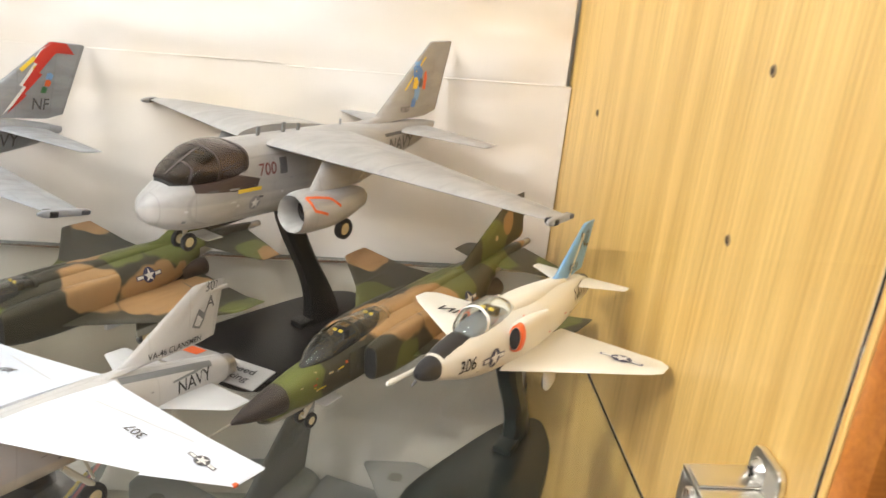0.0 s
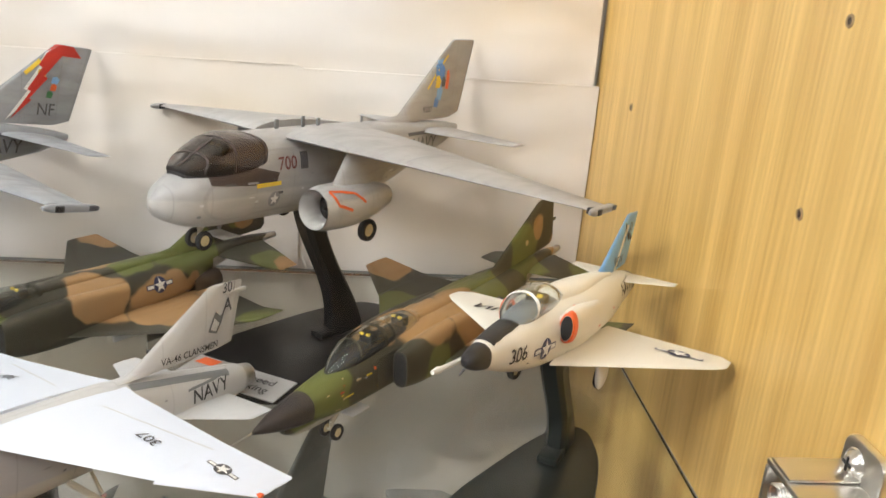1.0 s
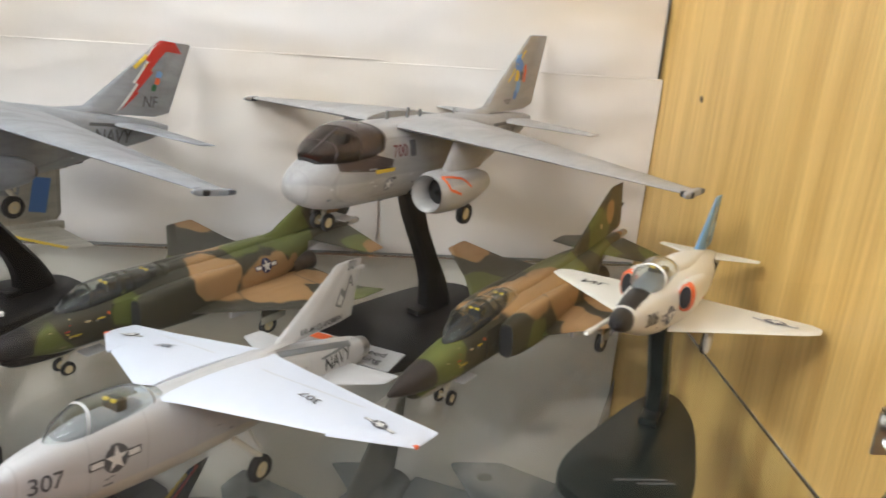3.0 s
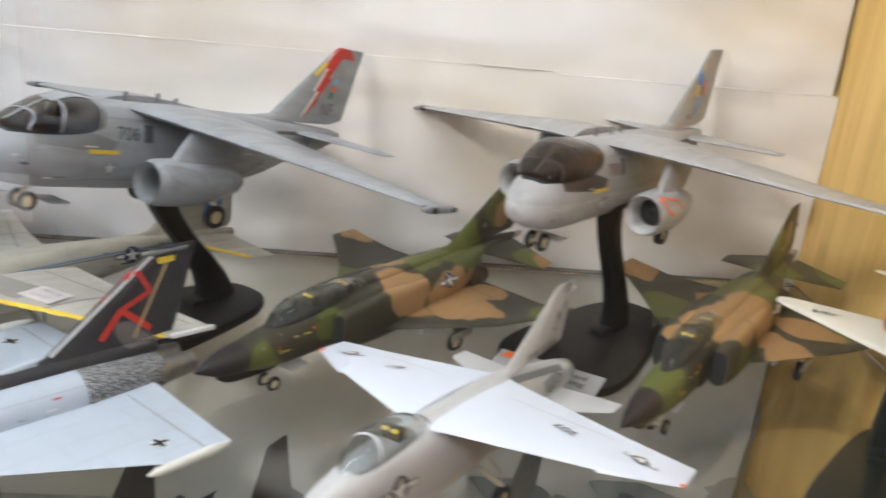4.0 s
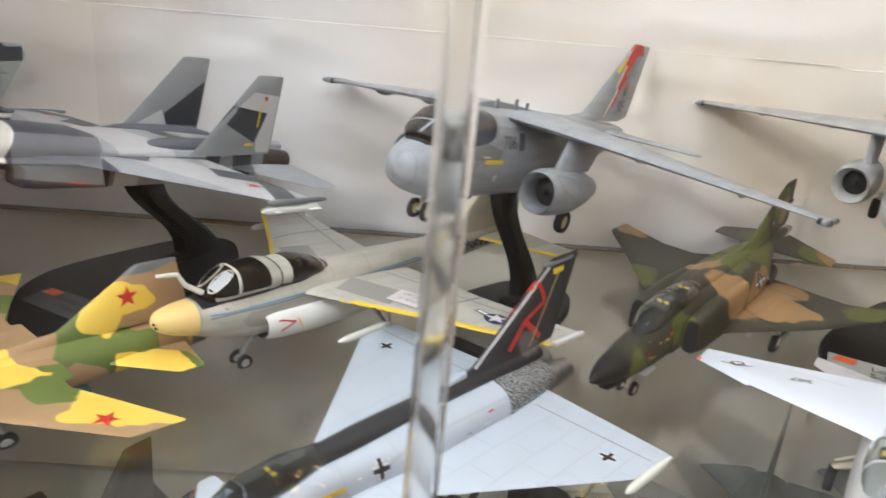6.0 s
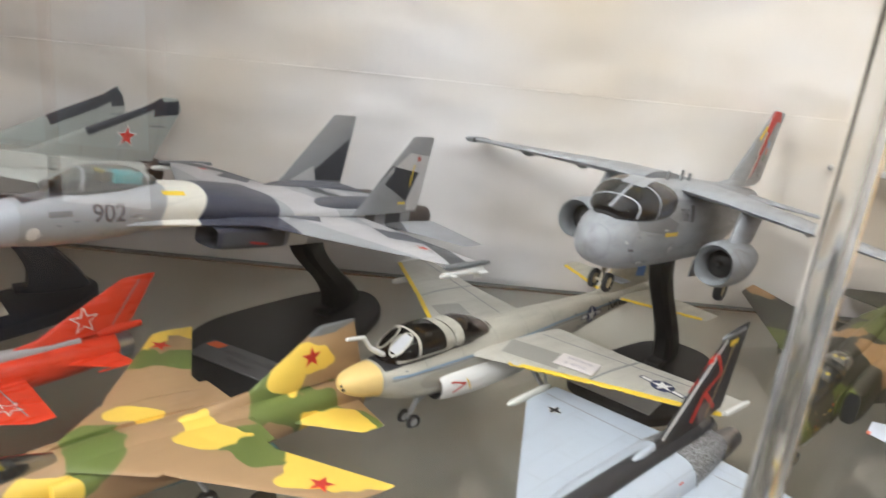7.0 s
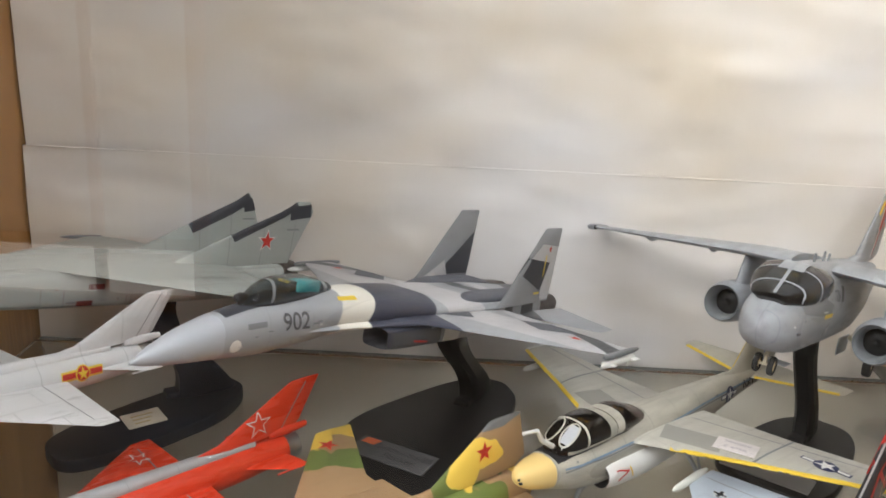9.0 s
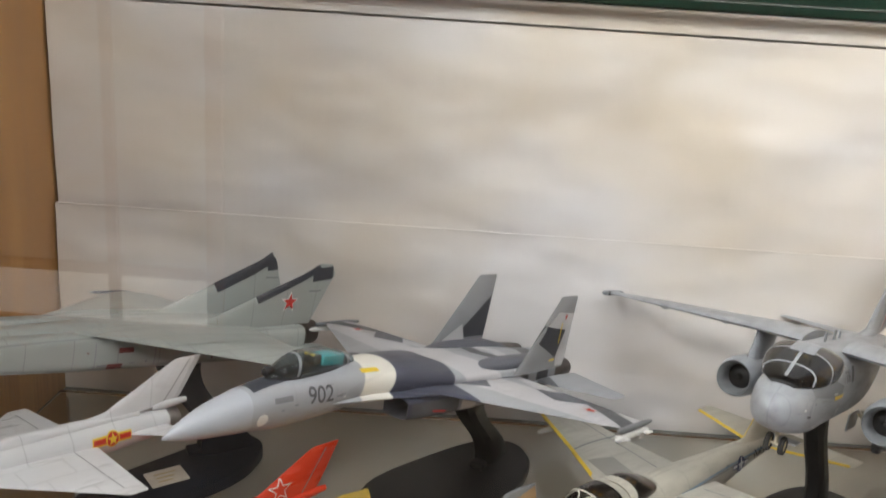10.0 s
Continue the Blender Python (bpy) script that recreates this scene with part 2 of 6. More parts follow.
def foil(stations, side=1, upright=False, t=0.045):
    """A wing or fin. stations: (leading edge x, span place y, height z, chord), root to tip. upright: thickness goes sideways."""
    bm = bmesh.new()
    loops = []
    st = list(stations)
    lx, ly, lz, lc = st[-1]
    px, py, pz, pc = st[-2]
    e = 0.02 / max(0.1, math.dist((ly, lz), (py, pz)))
    st.append((lx - 0.12 * lc, ly + (ly - py) * e * 2, lz + (lz - pz) * e * 2, lc * 0.8))
    for j, (x, yy, z, c) in enumerate(st):
        th = t * c * (0.35 if j == len(st) - 1 else 1.0)
        pts = [(x - a * c, b * th) for a, b in AIRFOIL] + [(x - a * c, -b * th * 0.8) for a, b in AIRFOIL[-1:0:-1]]
        loops.append([bm.verts.new((p, yy * side + (q if upright else 0), z + (0 if upright else q))) for p, q in pts])
    n = len(loops[0])
    for a, b in zip(loops, loops[1:]):
        for k in range(n):
            bm.faces.new((a[k], a[(k + 1) % n], b[(k + 1) % n], b[k]))
    bm.faces.new(loops[0])
    bm.faces.new(loops[-1])
    bmesh.ops.recalc_face_normals(bm, faces=bm.faces[:])
    return bm


def lathe(profile, centre, axis="x", n=28):
    """A ring surface from (along, radius) pairs round an axis through centre."""
    bm = bmesh.new()
    loops = []
    for a, r in profile:
        ring = []
        for k in range(n):
            s, c = math.sin(2 * math.pi * k / n) * r, math.cos(2 * math.pi * k / n) * r
            p = {"x": (a, c, s), "y": (c, a, s), "z": (c, s, a)}[axis]
            ring.append(bm.verts.new(Vector(centre) + Vector(p)))
        loops.append(ring)
    for a, b in zip(loops, loops[1:]):
        for k in range(n):
            bm.faces.new((a[k], a[(k + 1) % n], b[(k + 1) % n], b[k]))
    bmesh.ops.recalc_face_normals(bm, faces=bm.faces[:])
    return bm


from mathutils.bvhtree import BVHTree


def tree_of(ob):
    bm = bmesh.new()
    bm.from_mesh(ob.data)
    t = BVHTree.FromBMesh(bm)
    bm.free()
    return t


def drape(bm, tree, way, lift):
    """Lay a flat mesh onto a surface along a direction."""
    way = Vector(way).normalized()
    for v in bm.verts:
        hit = tree.ray_cast(v.co - way * 4, way)
        if hit[0] is None:
            hit = tree.find_nearest(v.co)
        nrm = hit[1] if hit[1].dot(way) < 0 else -hit[1]
        v.co = hit[0] + nrm * lift
    return bm


def flat(poly, origin, u, v, cuts=3):
    """A filled flat polygon (2D points) in the plane of u and v, cut finely enough to drape."""
    bm = bmesh.new()
    o, u, v = Vector(origin), Vector(u), Vector(v)
    bm.faces.new([bm.verts.new(o + u * a + v * b) for a, b in poly]).normal_update()
    bmesh.ops.triangulate(bm, faces=bm.faces[:])
    for _ in range(cuts):
        bmesh.ops.subdivide_edges(bm, edges=bm.edges[:], cuts=1, use_grid_fill=True)
    bmesh.ops.triangulate(bm, faces=bm.faces[:])
    return bm


def letters(text, height, origin, u, v, bold=0.012):
    """Words as a mesh in the plane of u and v, centred on origin."""
    cu = bpy.data.curves.new("words", "FONT")
    cu.body, cu.size, cu.align_x, cu.align_y, cu.offset = text, height * 1.4, "CENTER", "CENTER", bold * height
    ob = bpy.data.objects.new("words", cu)
    scene.collection.objects.link(ob)
    bpy.context.view_layer.update()
    me = bpy.data.meshes.new_from_object(ob.evaluated_get(bpy.context.evaluated_depsgraph_get()))
    bpy.data.objects.remove(ob)
    bm = bmesh.new()
    bm.from_mesh(me)
    bpy.data.meshes.remove(me)
    o, u, v = Vector(origin), Vector(u), Vector(v)
    for w in bm.verts:
        w.co = o + u * w.co.x + v * w.co.y
    bmesh.ops.triangulate(bm, faces=bm.faces[:])
    return bm


def circle2(r, n=24):
    return [(r * math.cos(2 * math.pi * k / n), r * math.sin(2 * math.pi * k / n)) for k in range(n)]


def star2(r, inner=0.4):
    return [((r if k % 2 == 0 else r * inner) * math.sin(math.pi * k / 5), (r if k % 2 == 0 else r * inner) * math.cos(math.pi * k / 5)) for k in range(10)]


class Skin:
    """The painted marks on one part of a model: each is a thin mesh laid on that part."""

    def __init__(self, ob, way, u, v):
        self.ob, self.tree, self.way, self.u, self.v = ob, tree_of(ob), Vector(way), Vector(u), Vector(v)

    def patch(self, poly, at, ink, lift=0.02, cuts=3, name="marking"):
        return part(name, drape(flat(poly, at, self.u, self.v, cuts), self.tree, self.way, lift), INK[ink] if isinstance(ink, str) else ink, self.ob, smooth=False)

    def text(self, words, height, at, ink="black", lift=0.025):
        return part("lettering", drape(letters(words, height, at, self.u, self.v), self.tree, self.way, lift), INK[ink], self.ob, smooth=False)

    def roundel(self, at, r, main="navy", light="white"):
        self.patch([(-2.1 * r, -0.32 * r), (2.1 * r, -0.32 * r), (2.1 * r, 0.32 * r), (-2.1 * r, 0.32 * r)], at, main, 0.018)
        self.patch([(-1.95 * r, -0.2 * r), (1.95 * r, -0.2 * r), (1.95 * r, 0.2 * r), (-1.95 * r, 0.2 * r)], at, light, 0.026)
        self.patch(circle2(r), at, main, 0.034)
        self.patch(star2(0.95 * r), at, light, 0.045, 2)

    def star(self, at, r, ink="red", rim="white"):
        if rim:
            self.patch(star2(r * 1.22), at, rim, 0.02, 2)
        self.patch(star2(r), at, ink, 0.035, 2)

    def cross(self, at, r):
        for k, (ink, w, l) in enumerate((("white", 0.42, 1.0), ("black", 0.26, 1.0))):
            self.patch([(-l * r, -w * r), (l * r, -w * r), (l * r, w * r), (-l * r, w * r)], at, ink, 0.02 + 0.012 * k, 2)
            self.patch([(-w * r, -l * r), (w * r, -l * r), (w * r, l * r), (-w * r, l * r)], at, ink, 0.024 + 0.012 * k, 2)


def stencils(skin, count, xs, ys, at, seed, inks=("yellow", "red", "black", "white"), size=0.09):
    """Small service stencils scattered over a painted part."""
    rnd = random.Random(seed)
    for _ in range(count):
        a, b = rnd.uniform(*xs), rnd.uniform(*ys)
        w, h = size * rnd.uniform(0.5, 2.6), size * rnd.uniform(0.22, 0.5)
        place = (a, at, b) if abs(skin.way.y) > 0.5 else (a, b, at)
        poly = [(-w, -h), (w, -h), (w, h), (-w, h)] if rnd.random() < 0.75 else [(-h, -h), (h, -h), (h, h), (-h, h)]
        skin.patch(poly, place, rnd.choice(inks), 0.02, 0, "stencil")


def ribbon(tree, path, width, lift=0.02):
    """A band laid along a line of points on a surface."""
    pts = []
    path = [Vector(p) for p in path]
    for a, b in zip(path, path[1:]):
        k = max(2, int((b - a).length / 0.15))
        pts += [a.lerp(b, i / k) for i in range(k)]
    pts.append(path[-1])
    hits = [tree.find_nearest(p) for p in pts]
    bm = bmesh.new()
    prev = None
    across = np.linspace(-0.5, 0.5, 2 if width < 0.13 else 7)
    for i, h in enumerate(hits):
        t = (hits[min(i + 1, len(hits) - 1)][0] - hits[max(i - 1, 0)][0]).normalized()
        s = h[1].cross(t).normalized() * width
        row = []
        for a in across:
            g = tree.find_nearest(h[0] + s * float(a)) if len(across) > 2 else (h[0] + s * float(a), h[1])
            row.append(bm.verts.new(g[0] + g[1] * lift))
        if prev:
            for k in range(len(row) - 1):
                bm.faces.new((prev[k], row[k], row[k + 1], prev[k + 1]))
        prev = row
    return bm


LEFT, RIGHT, TOP = ((0, -1, 0), (-1, 0, 0), (0, 0, 1)), ((0, 1, 0), (1, 0, 0), (0, 0, 1)), ((0, 0, -1), (0, 1, 0), (1, 0, 0))


def model(label, place, yaw, pitch=0.0, roll=0.0, group="model aircraft on the glass shelf"):
    ob = new("model_aircraft")
    ob.matrix_world = pose(*place, roll, -pitch, yaw) @ Matrix.Diagonal((1 / 72, 1 / 72, 1 / 72, 1))
    return tagged(ob, label, "model aircraft", group)


def wheel(parent, at, r, w, hub=None):
    x, y, z = at
    p = [(-w * 0.3, r * 0.55), (-w / 2, r * 0.72), (-w * 0.45, r * 0.92), (-w * 0.2, r), (w * 0.2, r), (w * 0.45, r * 0.92), (w / 2, r * 0.72), (w * 0.3, r * 0.55)]
    wh = part("wheel", lathe(p, at, "y", 24), TYRE, parent)
    h = [(-w * 0.36, 0.001), (-w * 0.36, r * 0.35), (-w * 0.25, r * 0.6), (w * 0.25, r * 0.6), (w * 0.36, r * 0.35), (w * 0.36, 0.001)]
    part("hub", lathe(h, at, "y", 20), hub or HUB, wh)


def gear(parent, top, at, r, w, twin=False, leg=None, hub=None):
    """One landing gear leg with its wheel or pair of wheels."""
    leg = leg or STRUT
    x, y, z = at
    part("gear_leg", join(tube(top, (x, y, z + r * 0.9), 0.09), tube((x, y, z + r * 0.9), (x, y, z), 0.06), tube((top[0] - 0.7, top[1], top[2]), (x, y, z + r * 1.4), 0.05)), leg, parent)
    part("axle", tube((x, y - 0.25 if twin else y - 0.12, z), (x, y + 0.25 if twin else y + 0.12, z), 0.05), leg, parent)
    for dy in ((-0.24, 0.24) if twin else (0.0,)):
        wheel(parent, (x, y + dy, z), r, w, hub)


def nacelle(parent, rows, y, material, lip=None, depth=0.8, power=2.1):
    """A jet engine pod or intake with an open, hollow mouth."""
    x, hw, top, bot = rows[0]
    ob = part("engine_nacelle", hull(rows, y, 26, 28, power, closed=False), material, parent)
    zc = (top + bot) / 2
    s = (top - bot) / 2
    inner = hull([(x + 0.02, hw * 0.97, zc + s * 0.97, zc - s * 0.97), (x - 0.15, hw * 0.84, zc + s * 0.84, zc - s * 0.84), (x - depth, hw * 0.7, zc + s * 0.7, zc - s * 0.7)], y, 8, 28, power, closed=False)
    part("intake_duct", inner, lip or material, ob)
    # the fan is near-black, painting in the shade at the duct's end
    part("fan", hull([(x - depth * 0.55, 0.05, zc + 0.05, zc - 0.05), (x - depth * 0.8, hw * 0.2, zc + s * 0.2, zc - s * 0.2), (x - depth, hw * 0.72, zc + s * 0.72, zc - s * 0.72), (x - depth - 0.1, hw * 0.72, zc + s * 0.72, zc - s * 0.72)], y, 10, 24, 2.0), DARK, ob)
    xr, hr, tr, br = rows[-1]
    part("exhaust_cone", hull([(xr + 0.05, hr * 0.9, (tr + br) / 2 + (tr - br) * 0.45, (tr + br) / 2 - (tr - br) * 0.45), (xr - 0.25, hr * 0.55, (tr + br) / 2 + (tr - br) * 0.28, (tr + br) / 2 - (tr - br) * 0.28)], y, 4, 24, 2.0), NOZZLE, ob)
    return ob


def bubble(parent, rows, glass, frames=(), frame_mat=None, power=2.0, name="canopy", seats=(), tub=None):
    """A canopy of real glass over a dark cockpit, with frame bands at the given x places."""
    shell = hull(rows, 0, 30, 32, power)
    lining = hull([(x, max(w - 0.035, w * 0.6), top - 0.035, bot + 0.01) for x, w, top, bot in rows], 0, 30, 32, power)
    lining.transform(Matrix.Translation(((rows[0][0] + rows[-1][0]) / 2, 0, 0)) @ Matrix.Diagonal((0.985, 1, 1, 1)) @ Matrix.Translation((-(rows[0][0] + rows[-1][0]) / 2, 0, 0)))
    bmesh.ops.reverse_faces(lining, faces=lining.faces[:])
    ob = part(name, join(shell, lining), glass, parent)
    ob.visible_shadow = False
    inner = [(x - 0.06 * math.copysign(1, -1), w * 0.8, bot + (top - bot) * 0.42, bot - 0.05) for x, w, top, bot in rows]
    part("cockpit_tub", hull(inner, 0, 14, 20, 2.6), tub or COCKPIT, ob)
    for sx, sz in seats:
        part("ejection_seat", box(sx - 0.5, sx - 0.15, -0.26, 0.26, sz - 0.9, sz, 0.06), COCKPIT, ob)
        part("seat_handle", join(box(sx - 0.2, sx - 0.1, -0.2, -0.06, sz - 0.06, sz + 0.02, 0.015), box(sx - 0.2, sx - 0.1, 0.06, 0.2, sz - 0.06, sz + 0.02, 0.015)), INK["yellow"], ob)
    if frame_mat:
        t = tree_of(ob)
        for fx, width in frames:
            k = np.linspace(-1, 1, 13)
            lo, hi = min(r[3] for r in rows), max(r[2] for r in rows) + 0.5
            wmax = max(r[1] for r in rows) + 0.2
            path = [(fx, wmax * math.sin(a * 1.75), lo + (hi - lo) * max(0.0, math.cos(a * 1.75)) ** 0.8) for a in k]
            part("canopy_frame", ribbon(t, path, width, 0.015), frame_mat, ob)
    return ob


def stand(label, base_poly, arm_foot, arm_head, material, plate=None, thick=0.005, width=0.013, group="display stands", tone="plate"):
    """A moulded display stand: a rounded base plate, an S-shaped arm with a foot and a cradle, perhaps a label plate."""
    ob = tagged(new("display_stand"), label, "display stand", group)
    cx, cy = sum(p[0] for p in base_poly) / len(base_poly), sum(p[1] for p in base_poly) / len(base_poly)
    ob.location = (cx, cy, 0)
    bm = bmesh.new()
    rim = list(base_poly)
    for _ in range(4):
        rim = [q for a, b in zip(rim, rim[1:] + rim[:1]) for q in ((0.8 * a[0] + 0.2 * b[0], 0.8 * a[1] + 0.2 * b[1]), (0.2 * a[0] + 0.8 * b[0], 0.2 * a[1] + 0.8 * b[1]))]
    f = bm.faces.new([bm.verts.new((x - cx, y - cy, 0.0006)) for x, y in rim])
    f.normal_update()
    up = bmesh.ops.extrude_face_region(bm, geom=[f])
    bmesh.ops.translate(bm, vec=(0, 0, thick), verts=[v for v in up["geom"] if isinstance(v, bmesh.types.BMVert)])
    bmesh.ops.recalc_face_normals(bm, faces=bm.faces[:])
    bmesh.ops.bevel(bm, geom=[e for e in bm.edges if min(v.co.z for v in e.verts) > thick * 0.9], offset=0.0014, segments=2, affect="EDGES", profile=0.5)
    part("base", bm, material, ob)
    a, b = Vector(arm_foot), Vector(arm_head)
    a.x, a.y, b.x, b.y = a.x - cx, a.y - cy, b.x - cx, b.y - cy
    fwd = Vector((b.x - a.x, b.y - a.y, 0))
    fwd = fwd.normalized() if fwd.length > 1e-4 else Vector((0, -1, 0))
    side = Vector((-fwd.y, fwd.x, 0))
    bm = bmesh.new()
    rings = []
    for i in range(15):
        s = i / 14
        ease = s * s * (3 - 2 * s)
        c = Vector((a.x + (b.x - a.x) * ease, a.y + (b.y - a.y) * ease, thick + (b.z - thick) * s))
        d = width * (0.95 - 0.28 * math.sin(math.pi * s) + 0.45 * (1 - s) ** 3)
        w = width * 0.55
        rings.append([bm.verts.new(c + fwd * p * d + side * q * w) for p, q in ((-0.9, -0.6), (-0.55, -1), (0.55, -1), (0.9, -0.6), (0.9, 0.6), (0.55, 1), (-0.55, 1), (-0.9, 0.6))])
    for p, q in zip(rings, rings[1:]):
        for k in range(8):
            bm.faces.new((p[k], p[(k + 1) % 8], q[(k + 1) % 8], q[k]))
    bm.faces.new(rings[0])
    bm.faces.new(rings[-1])
    bmesh.ops.recalc_face_normals(bm, faces=bm.faces[:])
    part("arm", bm, material, ob)
    foot = box(-0.004, 0.012, -0.0045, 0.0045, 0, 0.004, 0.001)
    foot.transform(Matrix.Translation((a.x, a.y, thick)) @ Matrix.Rotation(math.atan2(fwd.y, fwd.x), 4, "Z"))
    bmesh.ops.translate(foot, verts=foot.verts[:], vec=fwd * width * 0.8)
    part("foot_clip", foot, material, ob)
    cr = box(-0.009, 0.009, -0.007, 0.007, -0.003, 0.001, 0.001)
    cr.transform(Matrix.Translation(b) @ Matrix.Rotation(math.atan2(fwd.y, fwd.x), 4, "Z"))
    part("cradle", cr, material, ob)
    if plate:
        (px, py), ang, w, h, lines, mark = plate
        m = Matrix.Translation((px - cx, py - cy, thick + 0.0006)) @ Matrix.Rotation(radians(ang), 4, "Z")
        bm = box(-w / 2, w / 2, -h / 2, h / 2, 0, 0.0008, 0.0002, 1)
        bm.transform(m)
        pl = part("label_plate", bm, INK[tone], ob, "printed name plate")
        for i, line in enumerate(lines):
            bm = letters(line, h * 0.24, (w * 0.12, h * (0.14 - 0.34 * i), 0.0012), (1, 0, 0), (0, 1, 0))
            bm.transform(m)
            part("lettering", bm, INK["black"], pl, smooth=False)
        if mark:
            bm = flat([(-w * 0.46, h * 0.1), (-w * 0.28, h * 0.1), (-w * 0.24, h * 0.4), (-w * 0.42, h * 0.4)], (0, 0, 0.0013), (1, 0, 0), (0, 1, 0), 1)
            bm.transform(m)
            part("emblem", bm, INK[mark], pl, smooth=False)
    return ob


# ---- the cabinet ----
XL, XR, YB, YF, ZT, ZB = -0.867, 0.0, 0.010, -0.356, 0.273, -0.215


def setting(name, bm, material, label, category="", smooth=True):
    return tagged(part(name, bm, material, None, smooth=smooth), label, category or name.split("_")[0], kind="structure")


setting("wall_right", box(XR, XR + 0.018, YF, YB + 0.012, -1.0, 0.75, 0.0008, 1), PINE, "yellow pine-veneered side panel of the cabinet with shelf-pin holes", "wall")
setting("wall_left", box(XL - 0.018, XL, YF, YB + 0.012, -1.0, 0.75, 0.0008, 1), SHADED_PINE, "wood-veneered side panel of the cabinet, shade put in as brown", "wall")
wall_back = setting("wall_back", box(XL - 0.018, XR + 0.018, YB + 0.012, YB + 0.024, -1.0, 0.75), GREY_BOARD, "back board of the cabinet covered with white paper sheets", "wall")
setting("front_edge_right", box(XR - 0.0, XR + 0.02, YF - 0.016, YF - 0.0005, -1.0, 0.75, 0.002), ORANGE_WOOD, "orange varnished wooden front edge of the cabinet", "trim")
setting("front_edge_left", box(XL - 0.02, XL + 0.0, YF - 0.016, YF - 0.0005, -1.0, 0.75, 0.002), ORANGE_WOOD, "orange varnished wooden front edge of the cabinet", "trim")
setting("front_rail", box(XL + 0.001, XR - 0.053, YF - 0.026, YF - 0.010, -1.0, 0.058, 0.002), ORANGE_WOOD, "orange varnished wooden rail below the glass doors", "trim")


def sheet(x0, x1, z0, z1, y, seed, wave):
    """A slightly wavy hanging sheet of stiff paper with real thickness."""
    bm = bmesh.new()
    nx, nz = int((x1 - x0) / 0.012) + 2, int((z1 - z0) / 0.012) + 2
    for back in (0, 1):
        g = [[bm.verts.new((x0 + (x1 - x0) * i / nx, y + back * 0.0006 - wave * (noise.noise(Vector((i * 0.10 + seed, j * 0.16, seed))) + 0.3), z0 + (z1 - z0) * j / nz)) for i in range(nx + 1)] for j in range(nz + 1)]
        for j in range(nz):
            for i in range(nx):
                bm.faces.new((g[j][i], g[j][i + 1], g[j + 1][i + 1], g[j + 1][i]))
    bmesh.ops.recalc_face_normals(bm, faces=bm.faces[:])
    return bm


for k, (x0, x1, z0, z1, y, wave) in enumerate(((XL + 0.002, -0.186, -0.014, 0.1305, YB, 0.0012), (-0.192, XR - 0.0008, -0.014, 0.1285, YB + 0.0006, 0.0010),
                                               (XL + 0.002, XR - 0.004, 0.120, 0.262, YB + 0.0046, 0.0030),
                                               (XL + 0.002, XR - 0.002, 0.2635, 0.70, YB + 0.004, 0.001), (XL + 0.002, XR - 0.002, ZB + 0.002, -0.0145, YB + 0.004, 0.001))):
    part("paper_sheet", sheet(x0, x1, z0, z1, y, 3.7 * k, wave), PAPER, wall_back)
part("paper_fold", box(XL + 0.003, -0.188, YB - 0.0007, YB + 0.0002, 0.1298, 0.1307, 0.0003, 2), PAPER, wall_back)
part("paper_fold", box(-0.190, XR - 0.001, YB - 0.0002, YB + 0.0015, 0.1278, 0.1287, 0.0003, 2), PAPER, wall_back)

shelf = setting("glass_shelf", box(XL + 0.002, XR - 0.002, -0.335, YB - 0.0082, -0.0065, -0.0005, 0.0006, 1), GLASS, "clear greenish glass shelf carrying the model aircraft", "shelf")
upper = setting("upper_glass_shelf", box(XL + 0.002, XR - 0.002, -0.335, YB - 0.003, ZT, ZT + 0.008, 0.0006, 1), GLASS, "clear greenish glass shelf above the models", "shelf")
shelf.visible_shadow = upper.visible_shadow = False
part("back_edge", box(XL + 0.003, XR - 0.003, YB - 0.0080, YB - 0.0022, -0.0065, -0.0009, 0.0005, 1), plain("grey_green_glass_edge", (0.13, 0.145, 0.135), 0.25), shelf, "grey-green cut edge of the glass", smooth=False)
part("back_edge", box(XL + 0.003, XR - 0.003, YB - 0.0029, YB - 0.0022, ZT, ZT + 0.008), plain("dark_green_glass_edge", (0.008, 0.028, 0.020), 0.2), upper, "dark green cut edge of the glass", smooth=False)
setting("floor", box(XL, XR, YF + 0.001, YB + 0.010, ZB - 0.012, ZB), GREY_BOARD, "pale grey board at the bottom of the cabinet", "floor")
setting("ceiling", box(XL - 0.018, XR + 0.018, YF, YB + 0.012, 0.752, 0.77), PINE, "wooden top board of the cabinet", "ceiling")
# the room behind the camera
ROOM = plain("beige_room_wall", (0.42, 0.36, 0.29), 0.8, 0, 0.1, 2)
setting("room_wall_back", box(-3.2, 2.6, -3.3, -3.2, -1.0, 2.0), ROOM, "plain beige wall of the room", "wall")
setting("room_wall_left", box(-3.3, -3.2, -3.3, 1.2, -1.0, 2.0), ROOM, "plain beige wall of the room", "wall")
setting("room_wall_right", box(2.6, 2.7, -3.3, 1.2, -1.0, 2.0), ROOM, "plain beige wall of the room", "wall")
setting("room_wall_front", box(-3.2, 2.6, 1.1, 1.2, -1.0, 2.0), ROOM, "plain beige wall of the room", "wall")
setting("room_floor", box(-3.3, 2.7, -3.3, 1.2, -1.1, -1.0), plain("pale_floor", (0.34, 0.30, 0.25), 0.3, 0, 0.1, 3), "pale polished floor of the room", "floor")
setting("room_ceiling", box(-3.3, 2.7, -3.3, 1.2, 2.0, 2.1), plain("white_ceiling", (0.7, 0.68, 0.64), 0.8), "white ceiling of the room", "ceiling")

